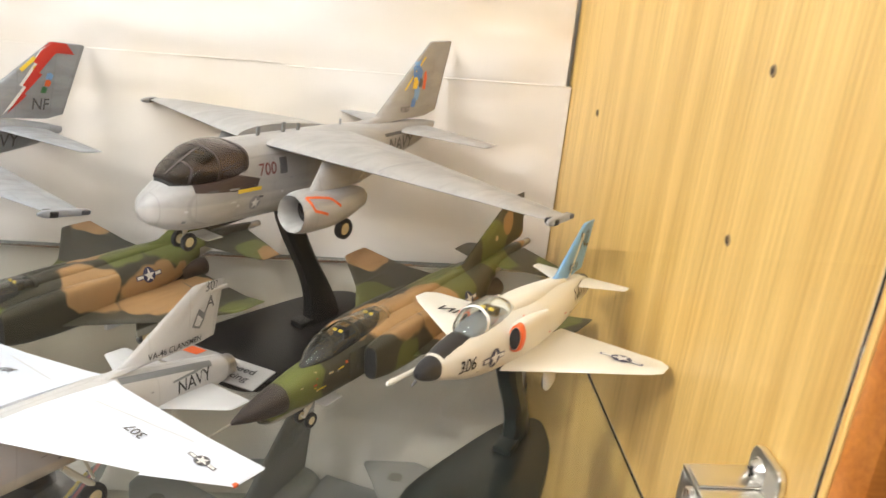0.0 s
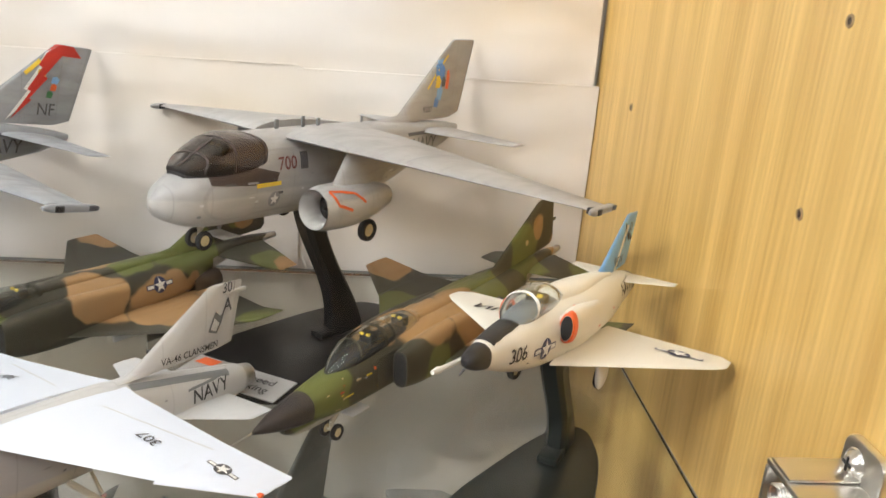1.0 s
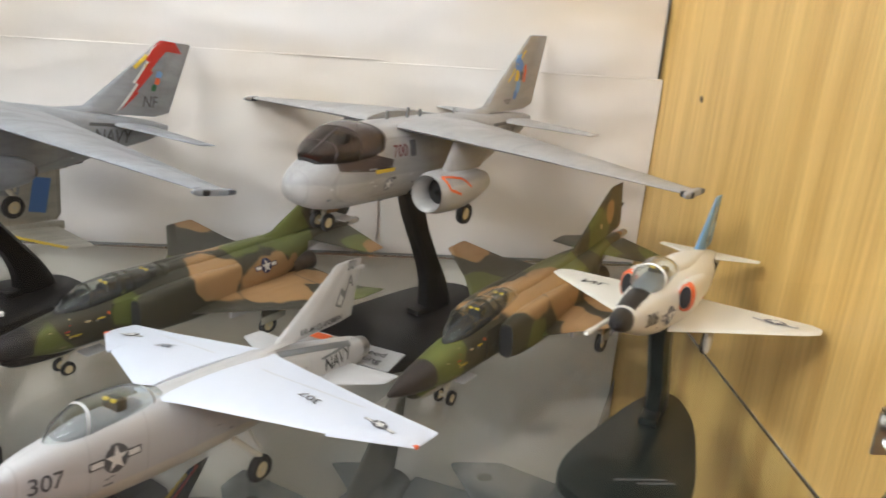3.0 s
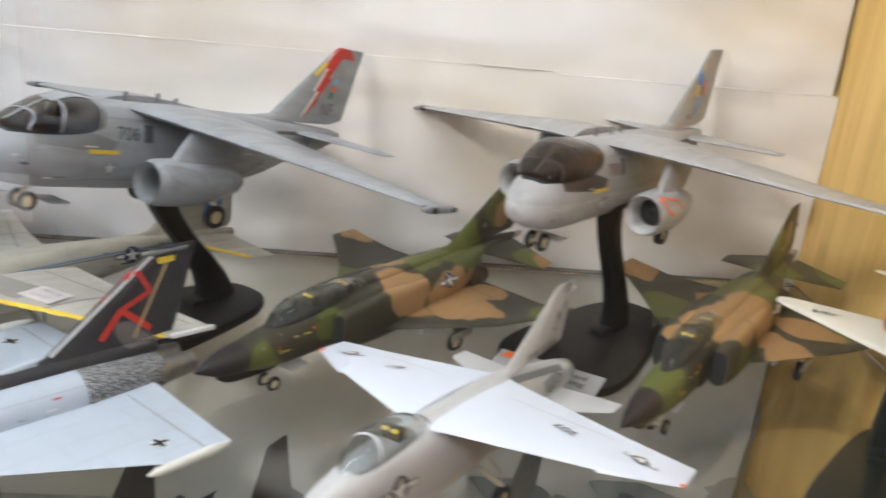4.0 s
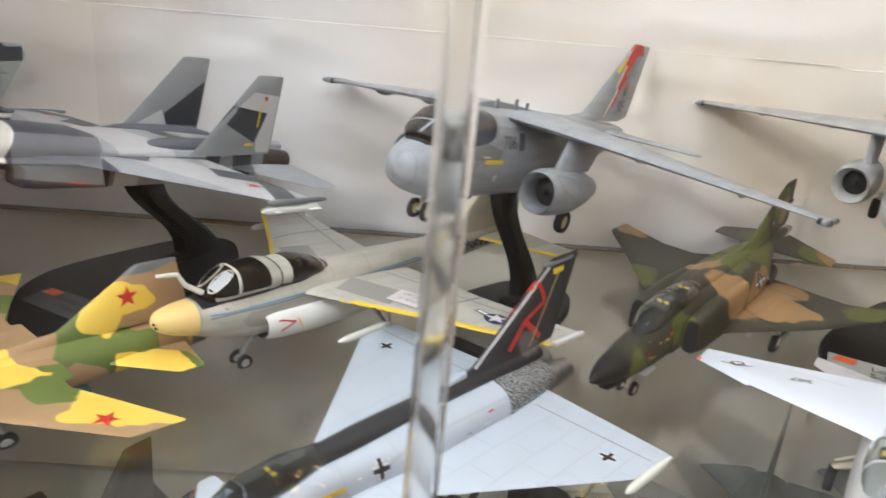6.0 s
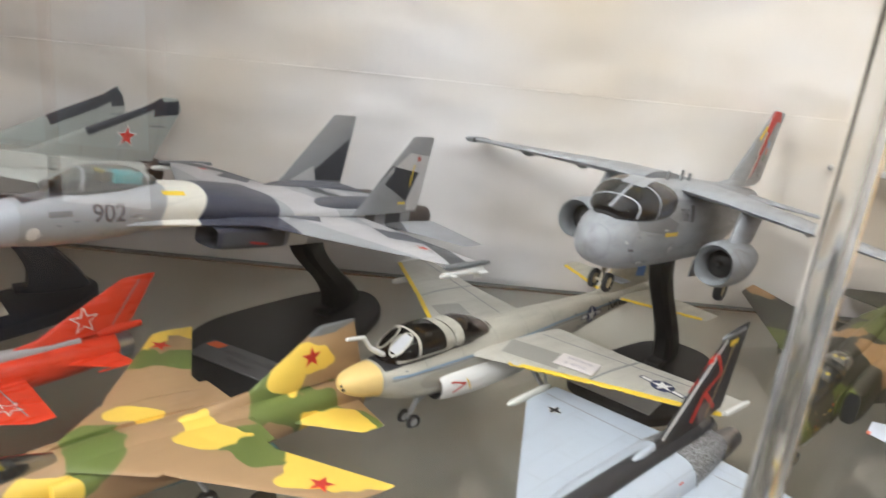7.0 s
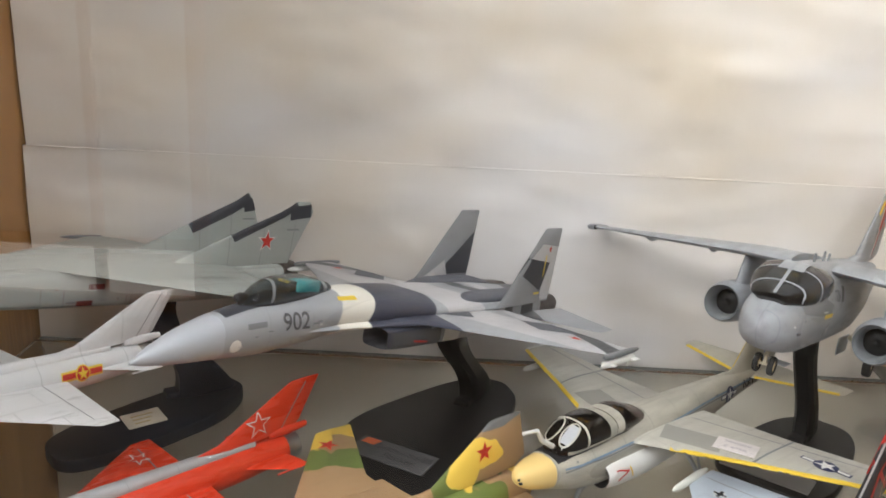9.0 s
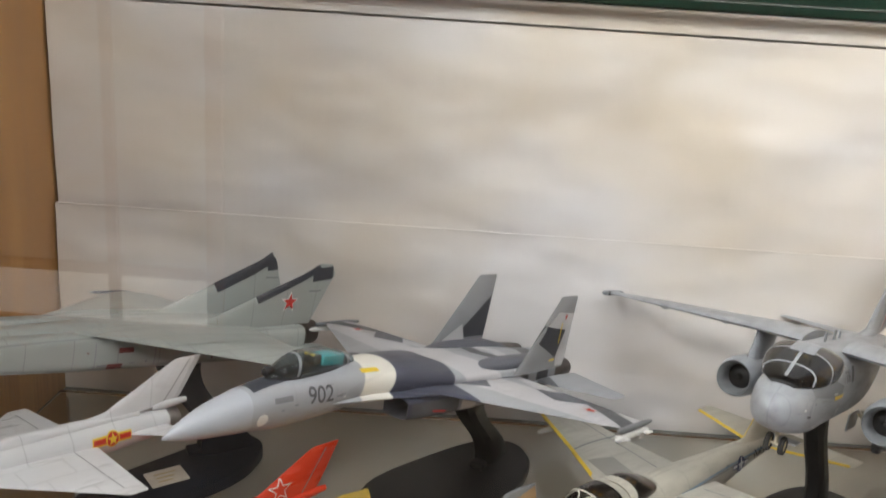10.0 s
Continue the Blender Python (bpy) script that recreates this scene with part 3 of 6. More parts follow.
# Unseen glowing panels, added for the pale haze mirrored in the glass doors.
doorway = tagged(new("glazed_doorway"), "added glowing panels behind the camera, mirrored as haze in the doors", "doorway", kind="structure")
doorway.location = (-1.98, -3.2, -0.98)
for z0, z1, watts in ((0.06, 0.24, 1.4), (0.28, 1.36, 0.07)):
    glow = nodes_of("haze_glow")[0]
    glow.node_tree.nodes["Principled BSDF"].inputs["Emission Color"].default_value = (1.0, 0.90, 0.76, 1)
    glow.node_tree.nodes["Principled BSDF"].inputs["Emission Strength"].default_value = watts
    for x0, x1 in ((-0.50, 0.12), (0.16, 0.48)):
        part("pane", box(x0, x1, 0.004, 0.020, z0, z1), glow, doorway, smooth=False)
for x0, x1, z0, z1 in ((-0.56, -0.502, 0.0, 1.42), (0.122, 0.158, 0.062, 1.358), (0.482, 0.54, 0.0, 1.42), (-0.50, 0.12, 0.242, 0.278), (0.16, 0.48, 0.242, 0.278), (-0.50, 0.48, 0.0, 0.058), (-0.50, 0.48, 1.362, 1.42)):
    part("door_frame", box(x0, x1, 0.004, 0.045, z0, z1, 0.003, 1), ORANGE_WOOD, doorway, smooth=False)

# doors of glass
for name, x0, x1 in (("door_1", -0.4415, -0.010), ("door_2", -0.862, -0.4475)):
    pane = setting(name, box(x0, x1, -0.3685, -0.3635, 0.052, 0.745, 0.0008, 1), DOOR_GLASS, "closed frameless clear glass cabinet door", "door")
    pane.visible_shadow = False
    if name == "door_2":
        part("edge_seal", box(x1 + 0.0004, x1 + 0.0052, -0.3715, -0.3605, 0.052, 0.745, 0.001), SEAL, pane, "clear plastic sealing strip").visible_shadow = False
    kx = -0.400 if name == "door_1" else -0.470
    knob = lathe([(-0.012, 0.0001), (-0.012, 0.006), (-0.010, 0.0085), (-0.007, 0.0095), (-0.004, 0.0085), (-0.003, 0.0055), (-0.0005, 0.005), (-0.0005, 0.0001)], (kx, -0.3690, 0.0785), "y", 28)
    part("knob", knob, BRASS, pane, "round polished brass knob")

# hinge at the right side panel
hinge = tagged(new("glass_door_hinge"), "chrome clamp hinge of the glass door screwed to the side panel", "hinge")
hinge.location = (-0.001, -0.319, 0.0495)


def at_hinge(bm):
    bmesh.ops.translate(bm, verts=bm.verts[:], vec=(0.001, 0.325, -0.06))
    return bm


plate = box(-0.0035, -0.0005, -0.343, -0.3225, 0.062, 0.096, 0.0)
bmesh.ops.bevel(plate, geom=[e for e in plate.edges if all(v.co.z > 0.09 for v in e.verts) and abs(e.verts[0].co.x - e.verts[1].co.x) > 0.002], offset=0.005, segments=5, affect="EDGES", profile=0.5)
bmesh.ops.bevel(plate, geom=[e for e in plate.edges if e.calc_face_angle(0) > 0.6], offset=0.0009, segments=2, affect="EDGES", profile=0.5)
part("mounting_plate", at_hinge(plate), CHROME, hinge)
part("screw_recess", at_hinge(lathe([(-0.0036, 0.0048), (-0.0042, 0.0044), (-0.0038, 0.0039)], (0, -0.330, 0.0885), "x", 22)), CHROME, hinge)
part("screw", at_hinge(lathe([(-0.0058, 0.0001), (-0.0058, 0.0022), (-0.0046, 0.0036), (-0.0036, 0.0040)], (0, -0.330, 0.0885), "x", 20)), CHROME, hinge)
# dark bars draw the shade in the cross slot
part("screw_slot", at_hinge(join(box(-0.0062, -0.0057, -0.3322, -0.3278, 0.0881, 0.0889), box(-0.0062, -0.0057, -0.3304, -0.3296, 0.0863, 0.0907))), DARK, hinge)
part("hinge_arm", at_hinge(join(box(-0.025, -0.003, -0.3450, -0.3210, 0.0825, 0.0845, 0.0008), box(-0.025, -0.003, -0.3450, -0.3434, 0.0660, 0.0823, 0.0006), box(-0.025, -0.003, -0.3226, -0.3210, 0.0660, 0.0823, 0.0006))), CHROME, hinge)
part("arm_rib", at_hinge(box(-0.0246, -0.003, -0.3345, -0.3230, 0.0847, 0.0858, 0.0005)), CHROME, hinge)
part("arm_tongue", at_hinge(box(-0.022, -0.004, -0.3540, -0.3453, 0.0640, 0.0800, 0.0012)), CHROME, hinge)
part("spring_coil", at_hinge(lathe([(-0.0250 + 0.0006 * k, 0.0036 + 0.0006 * (k % 2)) for k in range(8)], (0, -0.3290, 0.0760), "x", 18)), CHROME, hinge)
part("adjusting_screw", at_hinge(join(tube((-0.0270, -0.338, 0.0715), (-0.018, -0.338, 0.0715), 0.0032), lathe([(-0.0282, 0.0001), (-0.0278, 0.0020), (-0.0268, 0.0032)], (0, -0.338, 0.0715), "x", 16))), CHROME, hinge)
clamp = box(-0.039, -0.004, -0.3785, -0.3490, 0.050, 0.0775, 0.0)
bmesh.ops.bevel(clamp, geom=[e for e in clamp.edges if all(v.co.x < -0.03 and v.co.z > 0.075 for v in e.verts)], offset=0.014, segments=8, affect="EDGES", profile=0.5)
bmesh.ops.bevel(clamp, geom=[e for e in clamp.edges if e.calc_face_angle(0) > 0.6], offset=0.0014, segments=2, affect="EDGES", profile=0.5)
part("glass_clamp", at_hinge(clamp), POLISHED, hinge)

for k, (y, z) in enumerate(((-0.258, 0.132), (-0.058, 0.129), (-0.262, 0.196))):
    pin = lathe([(-0.0003, 0.0012), (-0.0005, 0.0019), (0.0002, 0.0023)], (0, 0, 0), "x", 20)
    hole = part("shelf_pin_hole", pin, plain("pin_hole_rim", (0.30, 0.20, 0.10), 0.6), None)
    hole.location = (XR - 0.0001, y, z)
    tagged(hole, "small dark drilled shelf-pin hole in the pine panel", "hole", "shelf-pin holes")
    # flat disc, coloured dark for the shade inside the drilled hole
    part("bore", lathe([(-0.0002, 0.0001), (-0.0002, 0.0013)], (0, 0, 0), "x", 16), plain("pin_hole_dark", (0.035, 0.02, 0.01), 0.8), hole)

tape = sheet(-0.040, -0.018, 0, 0.02, 0, 9.0, 0.0003)
tape.transform(Matrix.Translation((0.008, -0.292, 0.001)) @ Matrix.Rotation(radians(-90), 4, "X") @ Matrix.Translation((0, 0, 0)))
tagged(part("masking_tape", tape, plain("cream_masking_tape", (0.62, 0.50, 0.30), 0.7), None), "torn strip of cream masking tape on the glass shelf", "tape")

# ---- the model aircraft, in full-size metres along each model: x forward from the nose, y to its left, z up ----


def tail_art(skin, at, spots):
    """An abstract cluster of coloured decal shapes."""
    for dx, dz, w, h, ink in spots:
        x, y, z = at
        skin.patch([(-w, -h), (w * 0.6, -h * 1.1), (w, h * 0.2), (w * 0.3, h), (-w * 0.7, h * 0.8)], (x + dx, y, z + dz), ink, 0.03, 1)


def viking(label, place, yaw, pitch, roll, body, second):
    ob = model(label, place, yaw, pitch, roll)
    fus = part("fuselage", hull([(-0.16, 0.03, -0.42, -0.58), (-0.30, 0.32, -0.16, -0.86), (-0.75, 0.66, 0.10, -1.14), (-1.4, 0.94, 0.40, -1.36), (-2.3, 1.12, 0.62, -1.45), (-3.2, 1.16, 0.95, -1.47), (-3.7, 1.17, 1.38, -1.48), (-4.4, 1.17, 1.42, -1.49), (-5.2, 1.16, 1.42, -1.5),
                                 (-8.5, 1.16, 1.42, -1.46), (-11.0, 1.0, 1.38, -1.05), (-13.5, 0.66, 1.28, -0.25), (-15.6, 0.34, 1.16, 0.30), (-16.6, 0.08, 1.0, 0.75)], power=2.5), body, ob)
    can = bubble(ob, [(-1.15, 0.5, 0.50, 0.26), (-1.55, 0.84, 0.74, 0.20), (-2.1, 1.06, 1.06, 0.16), (-2.7, 1.16, 1.34, 0.15), (-3.3, 1.19, 1.45, 0.18), (-3.8, 1.15, 1.42, 0.30)], GREYSMOKE if second else SMOKE,
           ((-1.2, 0.07), (-2.35, 0.07), (-3.7, 0.12)) if second else ((-1.2, 0.07), (-2.45, 0.06), (-3.7, 0.10)), body if second else INK["brownblack"], 2.7, "canopy", ((-2.5, 1.1),))
    ct = tree_of(can)
    part("canopy_post", ribbon(ct, [(-1.15, 0, 0.6), (-1.7, 0, 1.0), (-2.4, 0, 1.4)], 0.11 if second else 0.09, 0.02), body if second else INK["brownblack"], can)
    if second:
        part("canopy_roof", ribbon(ct, [(-2.3, 0, 1.5), (-3.0, 0, 1.6), (-3.8, 0, 1.5)], 0.8, 0.02), body, can)
    left = Skin(fus, *LEFT)
    left.patch([(-1.05, -0.16), (1.45, -0.34), (1.62, 0.05), (0.6, 0.3), (-1.05, 0.3)], (-2.75, 2, 0.2), "brownblack" if second == 0 else "slate", 0.012)
    left.text("700" if second == 0 else "706", 0.42, (-4.75, 2, 0.5), "maroon" if second == 0 else "darkgrey")
    left.patch([(-0.18, -0.28), (0.18, -0.28), (0.18, 0.28), (-0.18, 0.28)], (-5.55, 2, 0.55), "darkgrey")
    left.patch([(-0.55, -0.07), (0.55, -0.07), (0.55, 0.07), (-0.55, 0.07)], (-3.9, 2, -0.1), "yellow")
    left.patch(circle2(0.26), (-4.2, 2, -0.62), "grey", 0.02)
    left.patch(star2(0.22), (-4.2, 2, -0.62), "white" if second == 0 else "pale", 0.035, 1)
    stencils(left, 22, (-12.5, -1.0), (-1.1, 0.2), 2, 8 + second, ("grey", "slate", "darkgrey", "pale"), 0.09)
    left.text("NAVY", 0.55, (-13.2, 2, 0.45), "darkgrey")
    left.patch([(-1.3, -0.06), (1.3, -0.06), (1.3, 0.06), (-1.3, 0.06)], (-13.2, 2, 0.92), "darkgrey")
    Skin(fus, *RIGHT).roundel((-10.0, -2, 0.2), 0.4, "grey", "pale")
    for side in (1, -1):
        w = part("wing", foil([(-5.0, 0.7, 1.28, 4.7), (-5.35, 2.2, 1.22, 4.35), (-8.8, 10.25, 0.42, 1.25)], side, t=0.06), body, ob)
        part("wing_tip_pod", hull([(-8.4, 0.05, 0.46, 0.36), (-8.7, 0.13, 0.53, 0.28), (-10.1, 0.13, 0.52, 0.28), (-10.3, 0.08, 0.46, 0.34)], 10.37 * side, 10, 14, 3.0), body, w)
        part("tip_light", box(-9.05, -8.75, 10.25 * side - 0.16, 10.25 * side + 0.16 + 0.12 * side, 0.30, 0.50, 0.03), INK["black"], w)
        part("tip_antenna", box(-10.2, -9.9, 10.37 * side - 0.15, 10.37 * side + 0.15, 0.33, 0.49, 0.02), INK["darkgrey"], w)
        for yy in (4.4, 7.6):
            x, z = -5.35 - 3.4 * (yy - 2.2) / 8.3, 1.22 - 0.8 * (yy - 2.2) / 8.3
            part("hinge_fairing", hull([(x - 1.0, 0.03, z - 0.1, z - 0.2), (x - 1.6, 0.09, z - 0.06, z - 0.34), (x - 2.4, 0.04, z - 0.1, z - 0.2)], yy * side, 8, 10), body, w)
        t = tree_of(w)
        part("panel_seam", ribbon(t, [(-8.2, 1.6 * side, 1.45), (-9.2, 6.0 * side, 1.0), (-9.6, 10.05 * side, 0.6)], 0.05, 0.01), INK["grey"], w)
        part("fold_seam", ribbon(t, [(-6.4, 4.7 * side, 1.3), (-9.5, 4.7 * side, 1.2)], 0.06, 0.01), INK["grey"], w)
        part("tailplane", foil([(-13.1, 0.35, 0.93, 2.5), (-14.5, 4.12, 0.86, 1.1)], side, t=0.05), body, ob)
        n = nacelle(ob, [(-4.52, 0.64, -0.06, -1.38), (-4.95, 0.73, 0.05, -1.47), (-6.0, 0.75, 0.06, -1.49), (-7.3, 0.6, -0.04, -1.3), (-8.2, 0.4, -0.25, -1.04)], 2.58 * side, body, second and INK["slate"] or body)
        part("pylon", foil([(-5.2, 0.1, -0.05, 2.7), (-6.1, 0.0, 1.12, 2.9)], 1, True, 0.08), body, n).location = (0, 2.55 * side, 0)
        if side == 1:
            nt_ = tree_of(n)
            part("warning_stripe", ribbon(nt_, [(-4.75, 3.0, 0.0), (-4.95, 3.4, -0.45), (-5.6, 3.4, -0.7)], 0.10, 0.02), INK["orange"] if second == 0 else INK["grey"], n)
            part("warning_stripe", ribbon(nt_, [(-4.75, 3.0, 0.0), (-5.8, 3.25, -0.1), (-6.3, 3.4, -0.5)], 0.10, 0.02), INK["orange"] if second == 0 else INK["grey"], n)
        gear(ob, (-8.0, 1.2 * side, -1.2), (-8.1, 2.08 * side, -2.07), 0.42, 0.30)
    fin = part("fin", foil([(-10.2, 0, 1.32, 5.6), (-12.1, 0, 1.55, 4.5), (-15.55, 0, 4.62, 1.75)], 1, True, 0.05), body, ob)
    sk = Skin(fin, *LEFT)
    if second == 0:
        tail_art(sk, (-14.9, 1, 2.9), ((0.3, 0.9, 0.3, 0.3, "lightblue"), (0.2, 0.4, 0.35, 0.35, "blue"), (0.35, 0.0, 0.2, 0.25, "yellow"), (0.2, -0.45, 0.25, 0.3, "lightblue"), (-0.35, 0.1, 0.15, 0.4, "orange"), (-0.05, 0.0, 0.16, 0.2, "darkgrey"), (0.4, -0.85, 0.2, 0.2, "blue")))
        part("yellow_stroke", ribbon(sk.tree, [(-13.85, 0.2, 2.6), (-14.5, 0.2, 3.3), (-15.2, 0.2, 4.0)], 0.08, 0.02), INK["yellow"], fin)
        sk.text("9387", 0.24, (-13.9, 1, 1.75), "darkgrey")
        part("antenna", box(-9.9, -9.8, -0.02, 0.02, 1.3, 1.65), INK["grey"], ob)
    else:
        sk.patch([(-0.75, 0), (0.75, 0), (0.3, 0.42), (-0.85, 0.42)], (-16.05, 1, 4.2), "red", 0.02)
        Skin(fin, *RIGHT).patch([(-0.75, 0), (0.75, 0), (0.85, 0.42), (-0.3, 0.42)], (-16.05, -1, 4.2), "red", 0.02)
        bolt = [(1.75, -1.05), (0.95, -0.35), (1.05, -0.3), (0.35, 0.45), (0.5, 0.5), (-0.55, 1.7), (0.15, 1.7), (0.75, 0.85), (0.6, 0.8), (1.15, 0.0), (1.0, -0.05)]
        sk.patch([(1.0 - 1.15 * a, 1.22 * b) for a, b in bolt], (-14.6, 1, 2.72), "white", 0.02, 1)
        sk.patch([(1.0 - 1.08 * (a - 0.06), 1.17 * b) for a, b in bolt], (-14.6, 1, 2.72), "red", 0.035, 1)
        tail_art(sk, (-15.1, 1, 3.0), ((0.1, 0.35, 0.2, 0.25, "yellow"), (0.25, 0.05, 0.15, 0.15, "yellow"), (-0.55, 0.2, 0.2, 0.14, "lightblue"), (-0.5, -0.1, 0.16, 0.14, "orange"), (-0.35, -0.4, 0.16, 0.14, "green")))
        part("yellow_stroke", ribbon(sk.tree, [(-14.3, 0.2, 3.35), (-14.9, 0.2, 3.95)], 0.16, 0.02), INK["yellow"], fin)
        sk.text("NF", 0.5, (-15.35, 1, 1.95), "darkgrey")
    for x, h in ((-5.3, 0.35), (-6.6, 0.4), (-7.4, 0.3)):
        part("antenna", box(x - 0.08, x + 0.08, -0.03, 0.03, 1.38, 1.4 + h, 0.01, 1), INK["slate"], ob)
    gear(ob, (-2.3, 0, -1.35), (-2.1, 0, -1.92), 0.32, 0.18, True)
    part("gear_door", box(-3.4, -2.7, -0.5, 0.5, -1.95, -1.9, 0.01), body, ob)
    part("gear_door", box(-9.0, -7.4, 1.0, 1.05, -1.9, -1.25, 0.01), body, ob)
    part("tail_hook", tube((-10.2, 0, -1.2), (-12.4, 0, -0.75), 0.07), INK["darkgrey"], ob)
    return ob


def phantom(label, place, yaw, pitch, roll, body, nose_mat, probe):
    ob = model(label, place, yaw, pitch, roll)
    rows = [(-2.2, 0.50, 0.28, -0.72), (-3.2, 0.60, 0.45, -0.92), (-4.5, 0.66, 0.58, -1.0), (-6.0, 0.74, 0.72, -1.02), (-7.2, 1.0, 0.86, -1.0), (-9.0, 1.28, 0.95, -1.0), (-11.5, 1.30, 0.95, -0.95),
            (-13.4, 1.1, 0.92, -0.75), (-14.6, 0.72, 0.88, -0.25), (-16.2, 0.42, 0.85, 0.12), (-18.0, 0.22, 0.74, 0.36), (-18.6, 0.1, 0.66, 0.46)]
    fus = part("fuselage", hull(rows, power=2.4), body, ob)
    part("nose_cone", hull([(-0.1 if probe else -0.42, 0.02, -0.14, -0.22), (-0.5 if probe else -0.7, 0.16, 0.0, -0.36), (-1.2, 0.35, 0.14, -0.56), (-2.0, 0.49, 0.26, -0.70), (-2.22, 0.502, 0.282, -0.722)], 0, 20, 28), nose_mat, ob, "dark nose cone")
    part("gun_fairing", hull([(-1.3, 0.1, -0.5, -0.75), (-1.7, 0.22, -0.5, -0.98), (-3.4, 0.24, -0.55, -1.12), (-4.4, 0.1, -0.6, -0.98)], 0, 14, 18), nose_mat if not probe else body, ob)
    if probe:
        part("pitot_probe", tube((-0.3, 0, -0.18), (0.95, 0, -0.2), 0.035, 0.015), STEEL, ob)
    bubble(ob, [(-3.3, 0.12, 0.55, 0.40), (-3.9, 0.40, 0.95, 0.40), (-4.6, 0.52, 1.22, 0.42), (-5.6, 0.54, 1.28, 0.48), (-7.0, 0.50, 1.24, 0.58), (-8.0, 0.30, 1.06, 0.66)], CANOPY,
           ((-4.3, 0.08), (-5.6, 0.16), (-6.05, 0.08), (-7.6, 0.16)), body, 2.1, "canopy", ((-5.0, 1.12), (-6.7, 1.16)))
    part("spine", hull([(-7.6, 0.3, 1.08, 0.6), (-9.0, 0.42, 1.12, 0.6), (-13.0, 0.32, 1.05, 0.6), (-15.0, 0.15, 0.95, 0.6)], 0, 14, 20), body, ob)
    sk = Skin(fus, *LEFT)
    for side in (1, -1):
        n = part("air_intake", hull([(-5.7, 0.30, 0.58, -0.68), (-6.6, 0.37, 0.70, -0.84), (-8.4, 0.38, 0.76, -0.92), (-10.5, 0.25, 0.7, -0.9)], 1.04 * side, 16, 24, 3.2), body, ob)
        # a closed disc painted black as the shade inside the intake
        part("intake_mouth", hull([(-5.685, 0.25, 0.52, -0.62), (-5.695, 0.25, 0.52, -0.62)], 1.05 * side, 2, 24, 3.2), DARK, n)
        part("splitter_plate", box(-6.2, -5.0, 0.70 * side - 0.02, 0.70 * side + 0.02, -0.62, 0.52, 0.01), body, n)
        w = part("wing", foil([(-7.3, 1.0, -0.52, 7.4), (-11.1, 4.05, -0.46, 3.35), (-12.4, 5.78, 0.12, 1.45)], side, t=0.028), body, ob)
        t = tree_of(w)
        part("flap_seam", ribbon(t, [(-13.4, 1.3 * side, -0.4), (-13.1, 4.0 * side, -0.4)], 0.05, 0.008), INK["darkgrey"], w)
        part("fold_seam", ribbon(t, [(-11.1, 4.05 * side, -0.4), (-14.3, 4.05 * side, -0.4)], 0.05, 0.008), INK["darkgrey"], w)
        part("tailplane", foil([(-15.0, 0.35, 0.55, 2.9), (-16.6, 2.6, 0.08, 1.15)], side, t=0.03), body, ob)
        part("exhaust_nozzle", lathe([(-13.6, 0.58), (-14.6, 0.5), (-15.1, 0.42), (-15.0, 0.36), (-14.2, 0.36)], (0, 0.58 * side, -0.38), "x", 24), NOZZLE, ob)
        gear(ob, (-10.2, 2.2 * side, -0.55), (-10.5, 2.7 * side, -1.38), 0.40, 0.26)
        part("gear_door", box(-11.2, -9.9, 2.96 * side - 0.02, 2.96 * side + 0.02, -1.15, -0.55, 0.01), body, ob)
        part("wing_pylon", box(-11.4, -9.2, 2.0 * side - 0.08, 2.0 * side + 0.08, -0.95, -0.5, 0.05), INK["pale"], ob)
    fin = part("fin", foil([(-11.8, 0, 0.95, 6.3), (-13.2, 0, 1.15, 5.1), (-16.7, 0, 3.1, 1.45)], 1, True, 0.04), body, ob)
    part("fin_tip_antenna", box(-18.45, -17.5, -0.035, 0.035, 1.95, 2.1, 0.02), body, fin)
    part("tail_cone", hull([(-17.2, 0.26, 0.72, 0.34), (-18.9, 0.16, 0.68, 0.4)], 0, 4, 18), STEEL, ob)
    part("steel_plate", ribbon(tree_of(fus), [(-14.9, 0.8, 0.25), (-16.6, 0.5, 0.35)], 0.5, 0.012), STEEL, fus)
    gear(ob, (-4.0, 0, -0.9), (-3.5, 0, -1.62), 0.27, 0.16, True)
    part("gear_door", box(-5.1, -4.2, -0.3, 0.3, -1.4, -1.36, 0.01), INK["pale"], ob)
    sk.roundel((-11.8, 3, 0.33), 0.29)
    for x, z, w in ((-3.6, -0.25, 0.22), (-4.6, 0.1, 0.14), (-5.3, -0.1, 0.12)):
        sk.patch([(-w, -0.025), (w, -0.025), (w, 0.025), (-w, 0.025)], (x, 3, z), "yellow", 0.02, 1)
    for x, z in ((-4.9, 0.2), (-5.4, 0.3)):
        sk.patch([(-0.05, -0.05), (0.05, -0.05), (0.05, 0.05), (-0.05, 0.05)], (x, 3, z), "orange", 0.02, 1)
    fk = Skin(fin, *LEFT)
    fk.patch(circle2(0.13, 12), (-15.6, 2, 1.62), "tan" if probe else "grey", 0.02, 1)
    stencils(sk, 26, (-6.6, -2.6), (-0.6, 0.35), 3, 5, ("yellow", "tan", "red", "grey", "tan"), 0.05)
    stencils(sk, 10, (-13.0, -8.0), (-0.5, 0.4), 3, 6, ("black", "tan", "grey"), 0.06)
    return ob


